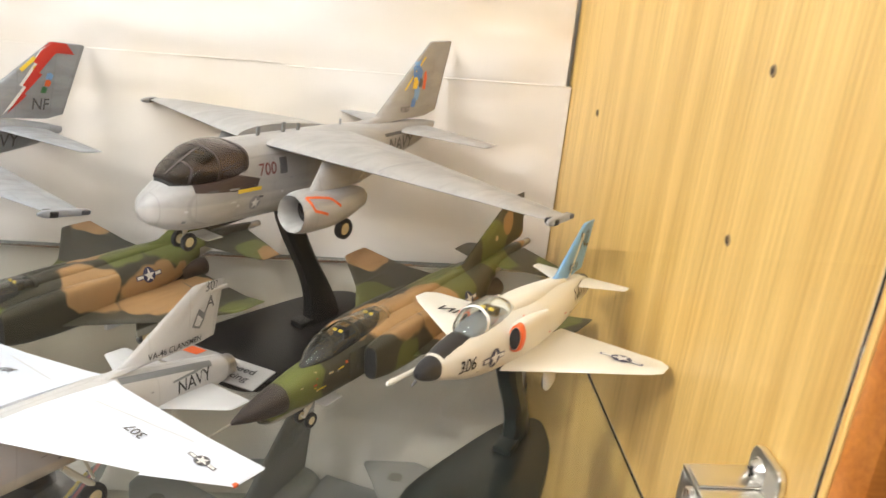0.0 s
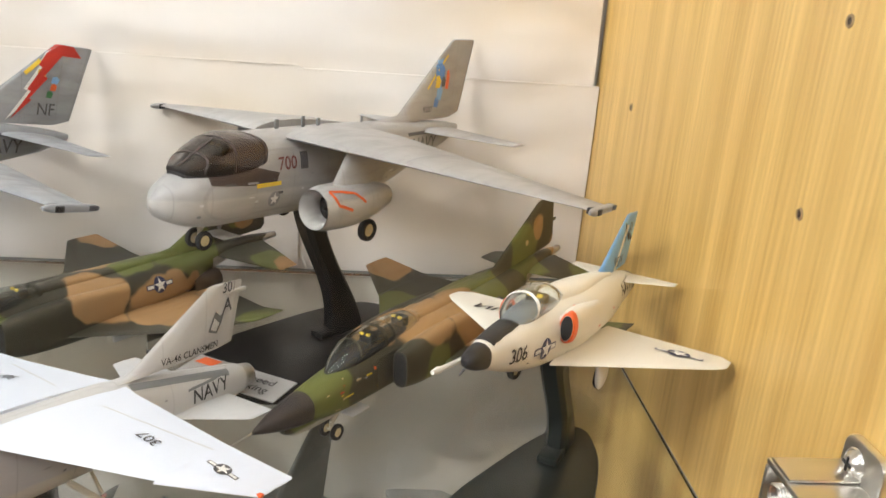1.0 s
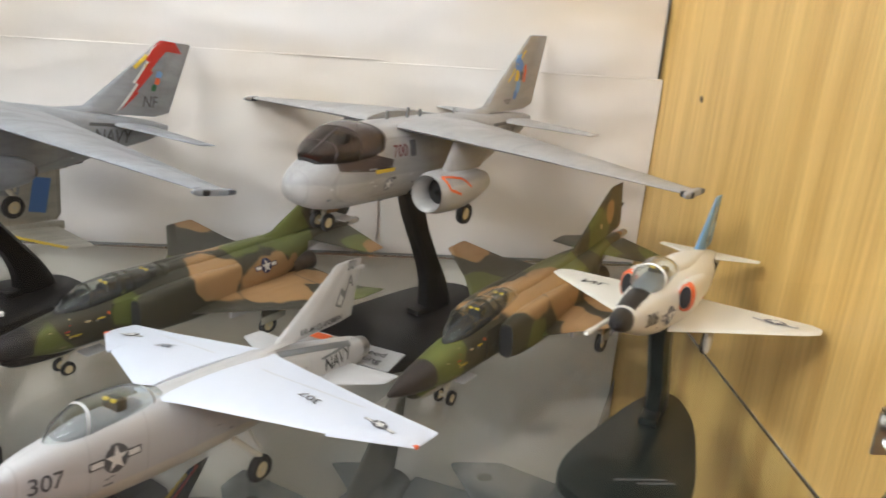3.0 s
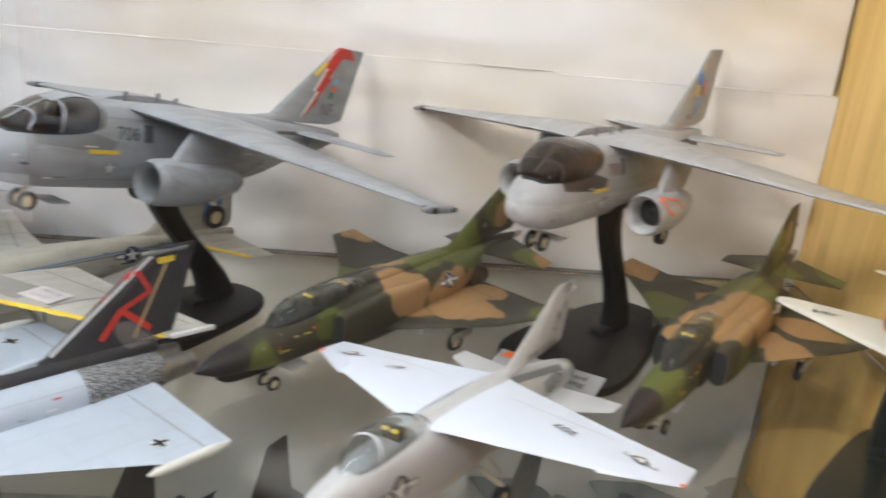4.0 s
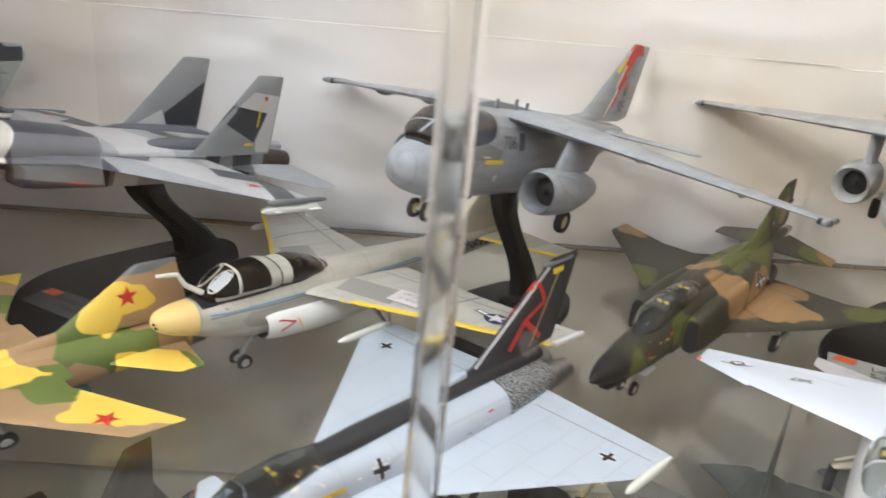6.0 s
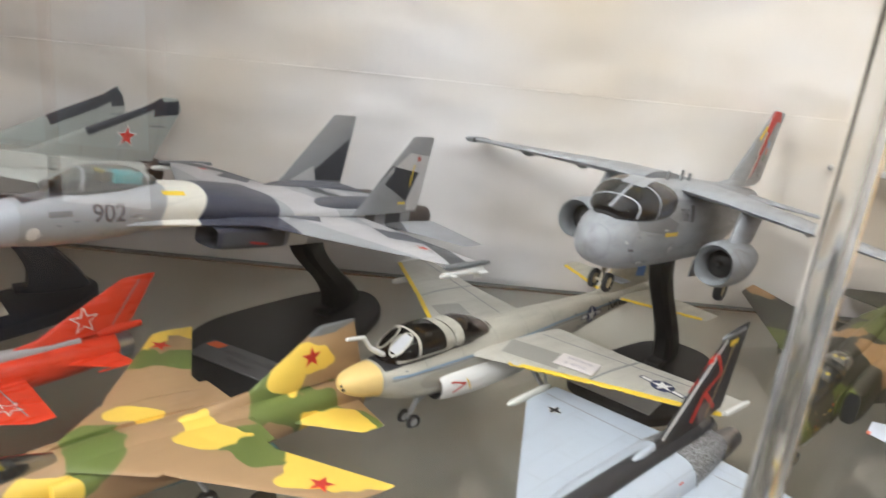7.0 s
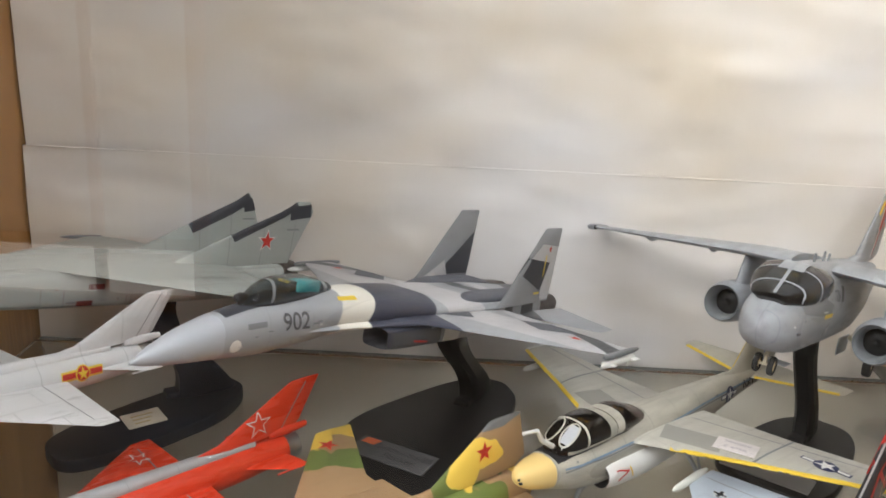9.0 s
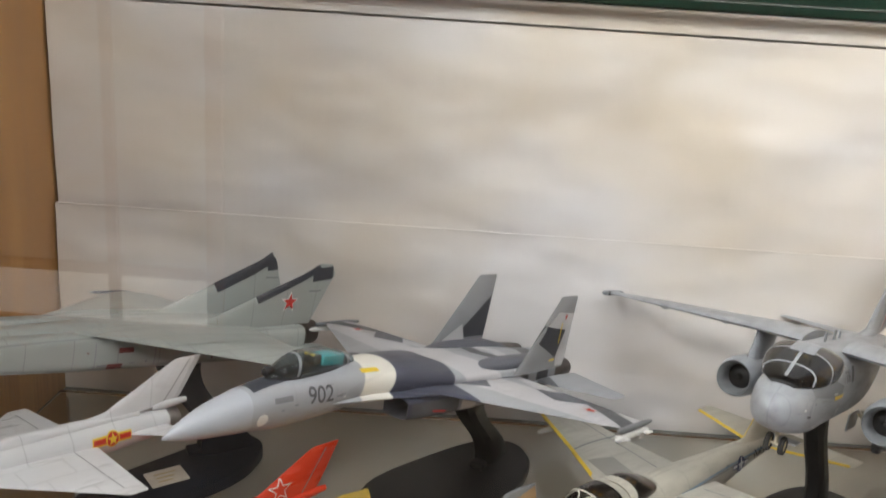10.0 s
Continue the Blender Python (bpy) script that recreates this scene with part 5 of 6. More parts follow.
def swing_fighter(label, place, yaw, pitch, roll, body):
    ob = model(label, place, yaw, pitch, roll)
    part("fuselage", hull([(0.0, 0.03, 0.05, -0.05), (-0.9, 0.34, 0.32, -0.36), (-2.5, 0.58, 0.52, -0.62), (-4.5, 0.75, 0.68, -0.75), (-7.0, 0.92, 0.76, -0.8), (-10.5, 0.88, 0.76, -0.78), (-13.5, 0.66, 0.62, -0.62), (-15.0, 0.56, 0.5, -0.55)], power=2.4), body, ob)
    bubble(ob, [(-2.2, 0.1, 0.52, 0.36), (-2.8, 0.36, 0.92, 0.38), (-3.6, 0.42, 1.05, 0.42), (-5.0, 0.25, 0.8, 0.55)], AMBER, ((-2.9, 0.1),), body, 2.1, "canopy", ((-3.5, 0.9),))
    part("exhaust_nozzle", lathe([(-14.8, 0.55), (-15.6, 0.46), (-15.5, 0.38), (-14.9, 0.38)], (0, 0, -0.02), "x", 24), STEEL, ob)
    for side in (1, -1):
        part("air_intake", hull([(-4.6, 0.24, 0.45, -0.6), (-5.4, 0.3, 0.5, -0.68), (-8.5, 0.2, 0.45, -0.6)], 0.9 * side, 10, 20, 3.0), body, ob)
        part("wing_glove", foil([(-5.0, 0.6, 0.56, 5.6), (-6.9, 2.1, 0.56, 3.6)], side, t=0.035), body, ob)
        w = part("wing", foil([(-6.8, 1.7, 0.58, 3.4), (-7.4, 2.6, 0.6, 2.8), (-10.35, 5.95, 0.66, 1.55)], side, t=0.04), body, ob)
        Skin(w, *TOP).star((-10.2, 4.9 * side, 0), 0.34, "red", "orange")
        t = part("tailplane", foil([(-11.8, 0.55, -0.05, 2.9), (-13.6, 2.25, -0.12, 0.9)], side, t=0.035), body, ob)
        gear(ob, (-8.6, 0.7 * side, -0.6), (-8.8, 1.25 * side, -1.42), 0.36, 0.24, leg=GREYLEG, hub=GREYHUB)
    fin = part("fin", foil([(-7.4, 0, 0.7, 7.2), (-10.8, 0, 1.05, 4.3), (-13.2, 0, 2.66, 1.5)], 1, True, 0.035), body, ob)
    part("fin_cap", foil([(-12.85, 0, 2.42, 1.75), (-13.24, 0, 2.7, 1.5)], 1, True, 0.042), INK["slate"], fin)
    Skin(fin, *LEFT).star((-13.0, 2, 1.75), 0.32, "red", "orange")
    part("underside_panel", box(-11.5, -6.0, -0.8, 0.8, -0.84, -0.72, 0.04), INK["bluebelly"], ob)
    gear(ob, (-3.2, 0, -0.6), (-3.0, 0, -1.5), 0.26, 0.15, True, GREYLEG, GREYHUB)
    return ob


def mig(label, place, yaw, pitch, roll, body, spine_mat, scheme, span, on_gear=True, size=1.0):
    ob = model(label, place, yaw, pitch, roll)
    ob.matrix_world = ob.matrix_world @ Matrix.Diagonal((size, size, size, 1))
    fus = part("fuselage", hull([(0.0, 0.42, 0.42, -0.42), (-1.2, 0.52, 0.52, -0.54), (-3.5, 0.62, 0.62, -0.64), (-7.0, 0.66, 0.66, -0.66), (-11.0, 0.62, 0.62, -0.6), (-13.2, 0.50, 0.52, -0.46)], power=2.1), body, ob)
    part("shock_cone", hull([(0.75, 0.02, 0.02, -0.02), (0.0, 0.26, 0.26, -0.26), (-0.3, 0.3, 0.3, -0.3)], 0, 10, 20), INK["slate"], ob)
    part("pitot_probe", tube((0.1, 0, -0.4), (1.3, 0, -0.45), 0.03, 0.015), STEEL, ob) if span < 3.5 else None
    bubble(ob, [(-1.9, 0.1, 0.58, 0.42), (-2.5, 0.34, 0.95, 0.44), (-3.3, 0.40, 1.06, 0.46), (-4.6, 0.3, 0.92, 0.52)], CANOPY, ((-2.6, 0.1), (-4.3, 0.15)), body, 2.1, "canopy", ((-3.2, 0.9),))
    part("spine", hull([(-4.2, 0.3, 0.94, 0.4), (-6.0, 0.32, 0.90, 0.4), (-9.0, 0.26, 0.84, 0.4), (-12.0, 0.18, 0.76, 0.35)], 0, 16, 20), spine_mat, ob)
    part("exhaust_nozzle", lathe([(-13.0, 0.5), (-13.75, 0.44), (-13.65, 0.36), (-13.0, 0.36)], (0, 0, 0.02), "x", 24), STEEL, ob)
    part("tail_fairing", hull([(-12.6, 0.1, 0.8, 0.55), (-13.2, 0.16, 0.86, 0.5), (-14.2, 0.10, 0.8, 0.6)], 0, 8, 14), body, ob)
    tipx = -9.1
    for side in (1, -1):
        w = part("wing", foil([(-5.0, 0.5, 0.0, 5.0), (tipx, span, 0.08 if scheme == "red" else -0.17, 0.75)], side, t=0.025), body, ob)
        wk = Skin(w, *TOP)
        if scheme == "red":
            wk.patch(star2(0.45), (-8.9, 2.2 * side, 0), "white", 0.02, 2)
            wk.patch(star2(0.31), (-8.9, 2.2 * side, 0), "redpaint", 0.03, 2)
        part("flap_seam", ribbon(wk.tree, [(-9.1, 0.7 * side, 0.2), (-9.2, (span - 0.4) * side, 0.2)], 0.05, 0.008), INK["grey"], w)
        part("wing_fence", ribbon(wk.tree, [(-7.6, span * 0.66 * side, 0.2), (-9.3, span * 0.66 * side, 0.2)], 0.08, 0.03), body, w)
        part("tailplane", foil([(-11.2, 0.5, 0.1, 1.8), (-12.5, 1.65, 0.16, 0.7)], side, t=0.03), body, ob)
        part("tip_rod", tube((-11.9, 1.63 * side, 0.16), (-13.0, 1.63 * side, 0.16), 0.03), body, ob)
        if on_gear:
            gear(ob, (-7.0, 1.1 * side, -0.2), (-7.3, 1.3 * side, -1.3), 0.34, 0.2, leg=GREYLEG, hub=GREYHUB)
    fin = part("fin", foil([(-9.2, 0, 0.7, 4.4), (-10.6, 0, 0.95, 3.3), (-13.45, 0, 2.46, 1.3)], 1, True, 0.035), body, ob)
    fk = Skin(fin, *LEFT)
    part("rudder_seam", ribbon(fk.tree, [(-13.1, 0.2, 0.8), (-14.15, 0.2, 2.35)], 0.05, 0.008), INK["grey"], fin)
    if scheme == "red":
        fk.patch(star2(0.52), (-12.15, 2, 1.3), "white", 0.02, 2)
        fk.patch(star2(0.40), (-12.15, 2, 1.3), "redpaint", 0.03, 2)
    else:
        for k in range(3):
            part("panel_seam", ribbon(fk.tree, [(-11.4 - 0.6 * k, 0.2, 0.9), (-12.9 - 0.35 * k, 0.2, 2.25)], 0.03, 0.008), INK["pale"], fin)
        sk = Skin(fus, *LEFT)
        at = (-10.6, 3, 0.14)
        sk.patch([(-0.8, -0.17), (0.8, -0.17), (0.8, 0.17), (-0.8, 0.17)], at, "yellow", 0.02)
        sk.patch([(-0.76, -0.1), (0.76, -0.1), (0.76, 0.1), (-0.76, 0.1)], at, "red", 0.032)
        sk.patch(circle2(0.28), at, "yellow", 0.044)
        sk.patch(circle2(0.235), at, "red", 0.056)
        sk.patch(star2(0.23), at, "yellow", 0.068, 2)
    if on_gear:
        gear(ob, (-2.6, 0, -0.5), (-2.4, 0, -1.36), 0.24, 0.14, False, GREYLEG, GREYHUB)
    return ob


FIN_SPLINTER = {1: (([(0.62, 0.02), (0.54, 0.78), (0.16, 0.72), (0.42, 0.02)], "navyband"), ([(0.80, 0.25), (0.76, 0.99), (0.54, 0.99), (0.54, 0.78), (0.61, 0.12)], "pattern_pale"),
                    ([(0.54, 0.80), (0.54, 0.99), (0.03, 0.99), (0.03, 0.80), (0.16, 0.74)], "pattern_pale")),
                -1: (([(0.70, 0.97), (0.08, 0.99), (0.10, 0.55), (0.24, 0.42)], "navyband"), ([(0.30, 0.36), (0.08, 0.12), (0.02, 0.62), (0.10, 0.53)], "pattern_pale"))}


def flanker(label, place, yaw, pitch, roll, body, nose_mat):
    ob = model(label, place, yaw, pitch, roll)
    fus = part("fuselage", hull([(-2.35, 0.66, 0.58, -0.74), (-3.4, 0.76, 0.78, -0.80), (-5.0, 0.86, 0.92, -0.72), (-7.0, 1.0, 1.06, -0.48), (-9.0, 1.4, 1.0, -0.32), (-12.0, 1.9, 0.74, -0.28), (-16.0, 2.0, 0.56, -0.3), (-18.5, 0.9, 0.42, -0.32), (-20.5, 0.42, 0.34, -0.28), (-21.6, 0.22, 0.26, -0.16)], power=2.1), body, ob)
    part("nose_cone", hull([(0.30, 0.02, -0.50, -0.58), (-0.2, 0.22, -0.20, -0.66), (-1.2, 0.48, 0.24, -0.72), (-2.37, 0.662, 0.582, -0.742)], 0, 18, 28), nose_mat, ob, "smooth pale grey nose cone")
    part("antiglare_panel", ribbon(tree_of(fus), [(-2.4, 0, 1.2), (-3.9, 0, 1.3)], 0.75, 0.014), INK["navyband"], fus)
    part("sensor_ball", lathe([(-3.35, 0.001), (-3.4, 0.12), (-3.55, 0.18), (-3.75, 0.14)], (0, -0.25, 0.92), "x", 14), INK["black"], ob)
    bubble(ob, [(-3.3, 0.1, 0.84, 0.68), (-3.9, 0.42, 1.30, 0.70), (-4.7, 0.56, 1.58, 0.74), (-5.6, 0.56, 1.60, 0.82), (-6.9, 0.34, 1.30, 0.98)], AMBER, ((-4.15, 0.1), (-6.6, 0.2)), INK["slate"], 2.1, "canopy", ((-4.9, 1.43),))
    part("headrest", box(-6.4, -5.35, -0.34, 0.34, 0.9, 1.40, 0.1), INK["teal"], ob.children[-1], "turquoise cockpit deck")
    for side in (1, -1):
        part("root_extension", foil([(-4.3, 0.6, -0.12, 9.8), (-7.4, 1.25, -0.04, 7.6), (-9.7, 2.05, 0.03, 5.6)], side, t=0.022), body, ob)
        # the dark grey lining colours in the duct's shade
        n = nacelle(ob, [(-8.4, 0.55, -0.08, -0.80), (-9.4, 0.58, -0.05, -0.86), (-13.0, 0.62, 0.0, -0.9), (-17.0, 0.62, 0.25, -0.9), (-18.8, 0.55, 0.32, -0.72)], 1.3 * side, body, INK["darkgrey"], 2.2, 5.0)
        part("pale_panel", ribbon(tree_of(n), [(-11.6, 2.0 * side, -0.5), (-12.6, 2.0 * side, -0.6)], 0.75, 0.02), INK["white"], n)
        part("dark_panel", ribbon(tree_of(n), [(-8.6, 2.0 * side, -0.55), (-11.4, 2.0 * side, -0.6)], 0.7, 0.02), INK["darkgrey"], n)
        part("red_flecks", ribbon(tree_of(n), [(-9.8, 2.0 * side, -0.6), (-10.6, 2.0 * side, -0.7)], 0.07, 0.03), INK["red"], n)
        part("engine_hump", hull([(-13.0, 0.3, 0.5, 0.2), (-14.5, 0.52, 0.72, 0.1), (-17.5, 0.55, 0.62, 0.0), (-18.7, 0.5, 0.38, 0.0)], 1.25 * side, 12, 20), INK["pattern_dark"], n)
        part("nozzle", lathe([(-18.6, 0.56), (-19.8, 0.5), (-20.6, 0.4), (-20.5, 0.33), (-19.0, 0.36)], (0, 1.3 * side, -0.22), "x", 24), NOZZLE, n)
        w = part("wing", foil([(-8.6, 1.4, 0.05, 7.0), (-9.9, 2.1, 0.05, 5.6), (-13.7, 7.4, -0.04, 1.75)], side, t=0.028), body, ob)
        wk = Skin(w, *TOP)
        for poly, ink in (([(-0.9, 1.4), (0.2, 0.6), (1.3, 1.8), (0.2, 2.6)], "pattern_dark"), ([(-3.0, 4.4), (-1.8, 3.4), (-1.2, 4.6), (-2.6, 5.6)], "pattern_dark"), ([(-1.6, 2.9), (-0.4, 2.3), (0.1, 3.0), (-1.2, 3.5)], "pattern_pale")):
            wk.patch([(b * side, a) for a, b in poly], (-12.6, 0, 0), ink, 0.014, 3)
        wk.star((-14.2, 5.9 * side, 0), 0.3, "red", "white")
        part("wing_tip_rail", hull([(-13.2, 0.05, 0.0, -0.1), (-13.5, 0.12, 0.04, -0.18), (-15.9, 0.11, 0.02, -0.18), (-16.1, 0.06, -0.02, -0.14)], 7.55 * side, 10, 14), INK["slate"], w)
        ms = part("missile", hull([(-12.9, 0.02, -0.28, -0.34), (-13.2, 0.10, -0.2, -0.42), (-15.6, 0.10, -0.2, -0.42), (-15.7, 0.06, -0.24, -0.38)], 7.62 * side, 10, 14), INK["white"], w)
        part("missile_fin", join(box(-15.6, -15.1, 7.62 * side - 0.3, 7.62 * side + 0.3, -0.33, -0.29), box(-15.6, -15.1, 7.62 * side - 0.02, 7.62 * side + 0.02, -0.6, -0.02), box(-13.7, -13.4, 7.62 * side - 0.25, 7.62 * side + 0.25, -0.33, -0.29)), INK["white"], ms)
        part("tailplane", foil([(-16.8, 2.0, -0.3, 3.6), (-19.1, 4.65, -0.58, 1.3)], side, t=0.025), body, ob)
        tp = Skin(ob.children[-1], *TOP)
        tp.patch([(2.7 * side, -0.6), (3.4 * side, 0.3), (4.4 * side, -0.9), (3.6 * side, -1.4)], (-18.3, 0, 0), "pattern_dark", 0.014, 2)
        bm = foil([(-14.6, 0, 0.25, 4.1), (-15.2, 0, 0.8, 3.6), (-17.6, 0, 3.36, 1.45)], 1, True, 0.032)
        bmesh.ops.translate(bm, verts=bm.verts[:], vec=(0, 2.15 * side, 0))
        fin = part("fin", bm, FIN_GREY, ob)
        fk = Skin(fin, *LEFT)
        place = (0, 4 if side > 0 else 0, 0)
        for zone, ink in FIN_SPLINTER[side]:
            fk.patch([(14.6 + 3.0 * f + (4.1 - 2.65 * f) * c, 0.25 + 3.1 * f) for f, c in zone], place, ink, 0.016, 2)
        if side == 1:
            fk.patch([(17.7, 0.62), (17.2, 0.62), (17.2, 0.72), (17.7, 0.72)], place, "yellow", 0.03, 1)
            fk.star((-18.15, 5, 2.5), 0.17, "red", None)
            fk.patch([(-0.08, -0.5), (0.0, -0.5), (0.1, 0.4), (0.0, 0.4)], (-17.85, 5, 1.85), "yellow", 0.03, 1)
    sk = Skin(fus, *LEFT)
    sk.text("902", 0.52, (-5.0, 3, 0.29), "darkgrey")
    stencils(sk, 20, (-9.0, -2.6), (-0.4, 0.6), 3, 12, ("grey", "slate", "pale"), 0.06)
    sk.patch(circle2(0.2, 16), (-2.75, 3, -0.25), "white", 0.02, 1)
    sk.patch([(-0.4, -0.05), (0.4, -0.05), (0.4, 0.05), (-0.4, 0.05)], (-7.3, 3, 0.85), "yellow", 0.02, 1)
    sk.patch([(-0.35, -0.1), (0.35, -0.06), (0.35, 0.1), (-0.35, 0.06)], (-3.5, 3, 0.3), "slate", 0.02, 1)
    return ob


def foxbat(label, place, yaw, pitch, roll, body):
    ob = model(label, place, yaw, pitch, roll)
    fus = part("fuselage", hull([(-0.9, 0.03, -0.05, -0.2), (-1.8, 0.42, 0.28, -0.55), (-4.0, 0.66, 0.62, -0.8), (-6.0, 0.8, 0.7, -0.85), (-9.0, 0.95, 0.85, -0.85), (-14.0, 1.0, 0.85, -0.8), (-18.0, 0.9, 0.6, -0.7)], power=2.4), body, ob)
    bubble(ob, [(-1.9, 0.1, 0.45, 0.3), (-2.6, 0.36, 0.78, 0.32), (-3.4, 0.40, 0.84, 0.4), (-4.6, 0.2, 0.72, 0.5)], AMBER, ((-2.7, 0.12),), body, 2.1, "canopy")
    for side in (1, -1):
        n = part("air_intake", hull([(-4.6, 0.5, 0.66, -0.55), (-7.6, 0.56, 0.72, -0.65), (-12.0, 0.62, 0.74, -0.68), (-16.0, 0.66, 0.66, -0.65), (-18.0, 0.62, 0.7, -0.4)], 1.45 * side, 18, 28, 3.6), body, ob)
        # black disc over the closed intake, shade of the duct painted in
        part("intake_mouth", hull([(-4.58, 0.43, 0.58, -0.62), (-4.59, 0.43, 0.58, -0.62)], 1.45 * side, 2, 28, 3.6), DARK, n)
        for x, w in ((-8.2, 0.05), (-10.6, 0.05), (-13.4, 0.05)):
            part("panel_seam", ribbon(tree_of(n), [(x, 2.2 * side, 0.55), (x, 2.2 * side, -0.9)], w, 0.012), INK["grey"], n)
        nk = Skin(n, *(LEFT if side == 1 else RIGHT))
        for x, z in ((-9.4, 0.15), (-9.0, -0.45)):
            nk.patch([(-0.3, -0.1), (0.3, -0.1), (0.3, 0.1), (-0.3, 0.1)], (x, 4 * side, z), "maroon", 0.02, 1)
        part("exhaust_nozzle", lathe([(-17.8, 0.66), (-18.8, 0.62), (-19.2, 0.54), (-19.1, 0.46), (-18.0, 0.46)], (0, 1.05 * side, 0.22), "x", 26), NOZZLE, ob)
        w = part("wing", foil([(-7.6, 1.4, 0.72, 7.6), (-13.6, 7.2, 0.42, 1.7)], side, t=0.03), body, ob)
        part("wing_fence", ribbon(tree_of(w), [(-10.5, 3.9 * side, 0.95), (-14.2, 3.9 * side, 0.95)], 0.12, 0.06), body, w)
        part("wing_tip_rod", hull([(-12.6, 0.03, 0.45, 0.39), (-13.2, 0.1, 0.51, 0.33), (-15.6, 0.1, 0.51, 0.33)], 7.3 * side, 8, 12), INK["slate"], w)
        part("tailplane", foil([(-15.8, 1.6, -0.25, 3.4), (-18.4, 4.2, -0.3, 1.2)], side, t=0.03), body, ob)
        bm = foil([(-12.2, 0, 0.6, 6.4), (-17.9, 0, 3.05, 1.75), (-18.6, 0, 3.5, 0.8)], 1, True, 0.03)
        bm.transform(Matrix.Translation((0, 1.35 * side, 0)) @ Matrix.Rotation(radians(-6 * side), 4, "X"))
        fin = part("fin", bm, body, ob)
        fk = Skin(fin, *LEFT)
        ty = 1.35 * side
        part("dark_leading_edge", ribbon(fk.tree, [(-15.4, ty + 0.4, 1.95), (-17.4, ty + 0.5, 2.85), (-18.6, ty + 0.6, 3.45)], 0.5, 0.02), INK["navyband"], fin)
        part("dark_tip", ribbon(fk.tree, [(-18.3, ty + 0.6, 2.95), (-19.5, ty + 0.6, 3.1)], 0.6, 0.024), INK["navyband"], fin)
        fk.patch([(-0.35, -0.03), (0.35, -0.03), (0.35, 0.03), (-0.35, 0.03)], (-18.6, 4, 2.25), "slate", 0.02, 1)
        if side == 1:
            fk.star((-17.2, 4, 1.75), 0.42, "red", "white")
            stencils(nk, 14, (-16.0, -7.0), (-0.5, 0.6), 4, 13, ("grey", "slate", "maroon"), 0.08)
    return ob


# paints
INK["brownblack"] = plain("dark_brown_antiglare", (0.05, 0.032, 0.03), 0.45)
INK["cheat_blue"] = plain("faded_blue_line", (0.20, 0.30, 0.42), 0.5)
# Bluish tint of this white puts the cool light from above into the wings.
INK["wing"] = paint("cool_lit_wing_white", (0.73, 0.77, 0.86), rough=0.4, lines=0.06, grime=0.03)
INK["tippod"] = plain("cream_white_plastic", (0.75, 0.75, 0.68), 0.4)
# Pale grey that stands for light mirrored in the glass pane.
INK["pane"] = plain("windscreen_glare_grey", (0.46, 0.47, 0.50), 0.12)
INK["slatey"] = plain("worn_grey_walkway", (0.33, 0.32, 0.29), 0.6)
INK["bluebelly"] = plain("blue_green_belly", (0.10, 0.20, 0.22), 0.5)
INK["redpaint"] = plain("scarlet_paint", (0.70, 0.052, 0.016), 0.4, 0, 0.05, 2)
INK["pattern_dark"] = plain("dark_grey_camouflage", (0.11, 0.115, 0.14), 0.5, 0, 0.05, 2)
INK["pattern_pale"] = plain("pale_grey_camouflage", (0.55, 0.54, 0.55), 0.5, 0, 0.05, 2)
INK["navyband"] = plain("navy_grey_camouflage", (0.038, 0.042, 0.055), 0.5, 0, 0.05, 2)
VIK_A = paint("warm_grey_navy_paint", (0.37, 0.36, 0.355), rough=0.4, lines=0.14, grime=0.2, under=((0.47, 0.455, 0.43), -0.35))
VIK_B = paint("blue_grey_navy_paint", (0.33, 0.345, 0.37), rough=0.38, lines=0.16, grime=0.28)
TAN, DKG, MDG = (0.37, 0.215, 0.09), (0.048, 0.044, 0.028), (0.125, 0.14, 0.033)
SEA_A = paint("jungle_camouflage_bright", DKG, [(MDG, [(-2.6, 0, 0.2, 1.5), (-11.5, 0, 1.2, 1.6), (-15.5, 0, 1.0, 1.3), (-10.6, -3.2, -0.4, 1.3), (-13.6, 4.0, 0.0, 1.4), (-7.4, 1.3, -0.6, 0.9), (-17.6, 2.2, 0.2, 0.8)]),
                                           (TAN, [(-7.6, 0.2, 1.0, 1.35), (-10.0, 1.0, 0.3, 1.4), (-6.2, -0.4, 0.6, 0.8), (-9.3, 2.6, -0.4, 1.2), (-12.2, 2.4, -0.4, 1.2), (-13.4, -5.4, 0.1, 1.2), (-16.6, 0, 1.9, 0.45), (-18.6, 0, 0.6, 0.9), (-12.8, -1.4, -0.3, 0.9)])],
              under=((0.40, 0.38, 0.31), -0.78), wobble=0.55)
SEA_B = paint("jungle_camouflage_dark", DKG, [(MDG, [(-13.8, 0, 0.9, 1.5), (-11.2, 0, 1.3, 0.9), (-9.8, -3.6, -0.4, 1.3), (-2.7, 0.3, -0.6, 0.8), (-13.3, 5.3, 0.1, 1.1), (-16.9, 1.7, 0.2, 0.7), (-16.5, 0, 2.0, 0.8), (-5.6, 0.6, 0.1, 0.6)]),
                                         (TAN, [(-9.3, 1.2, 0.5, 1.15), (-11.6, 2.1, -0.4, 1.5), (-13.6, 1.8, -0.4, 1.1), (-12.7, 1.1, 0.2, 0.55), (-13.8, -5.6, 0.2, 1.0), (-17.4, 2.5, 0.1, 0.5), (-17.0, 0, 1.6, 0.6), (-10.2, -0.6, 1.0, 0.7)])],
              under=((0.40, 0.38, 0.31), -0.80), wobble=0.55)
HAWK = paint("cream_white_navy_paint", (0.75, 0.715, 0.63), rough=0.38, lines=0.07, grime=0.05)
BLUE_TAIL = paint("light_blue_tail_paint", (0.20, 0.42, 0.72), rough=0.4, lines=0.05, grime=0.05)
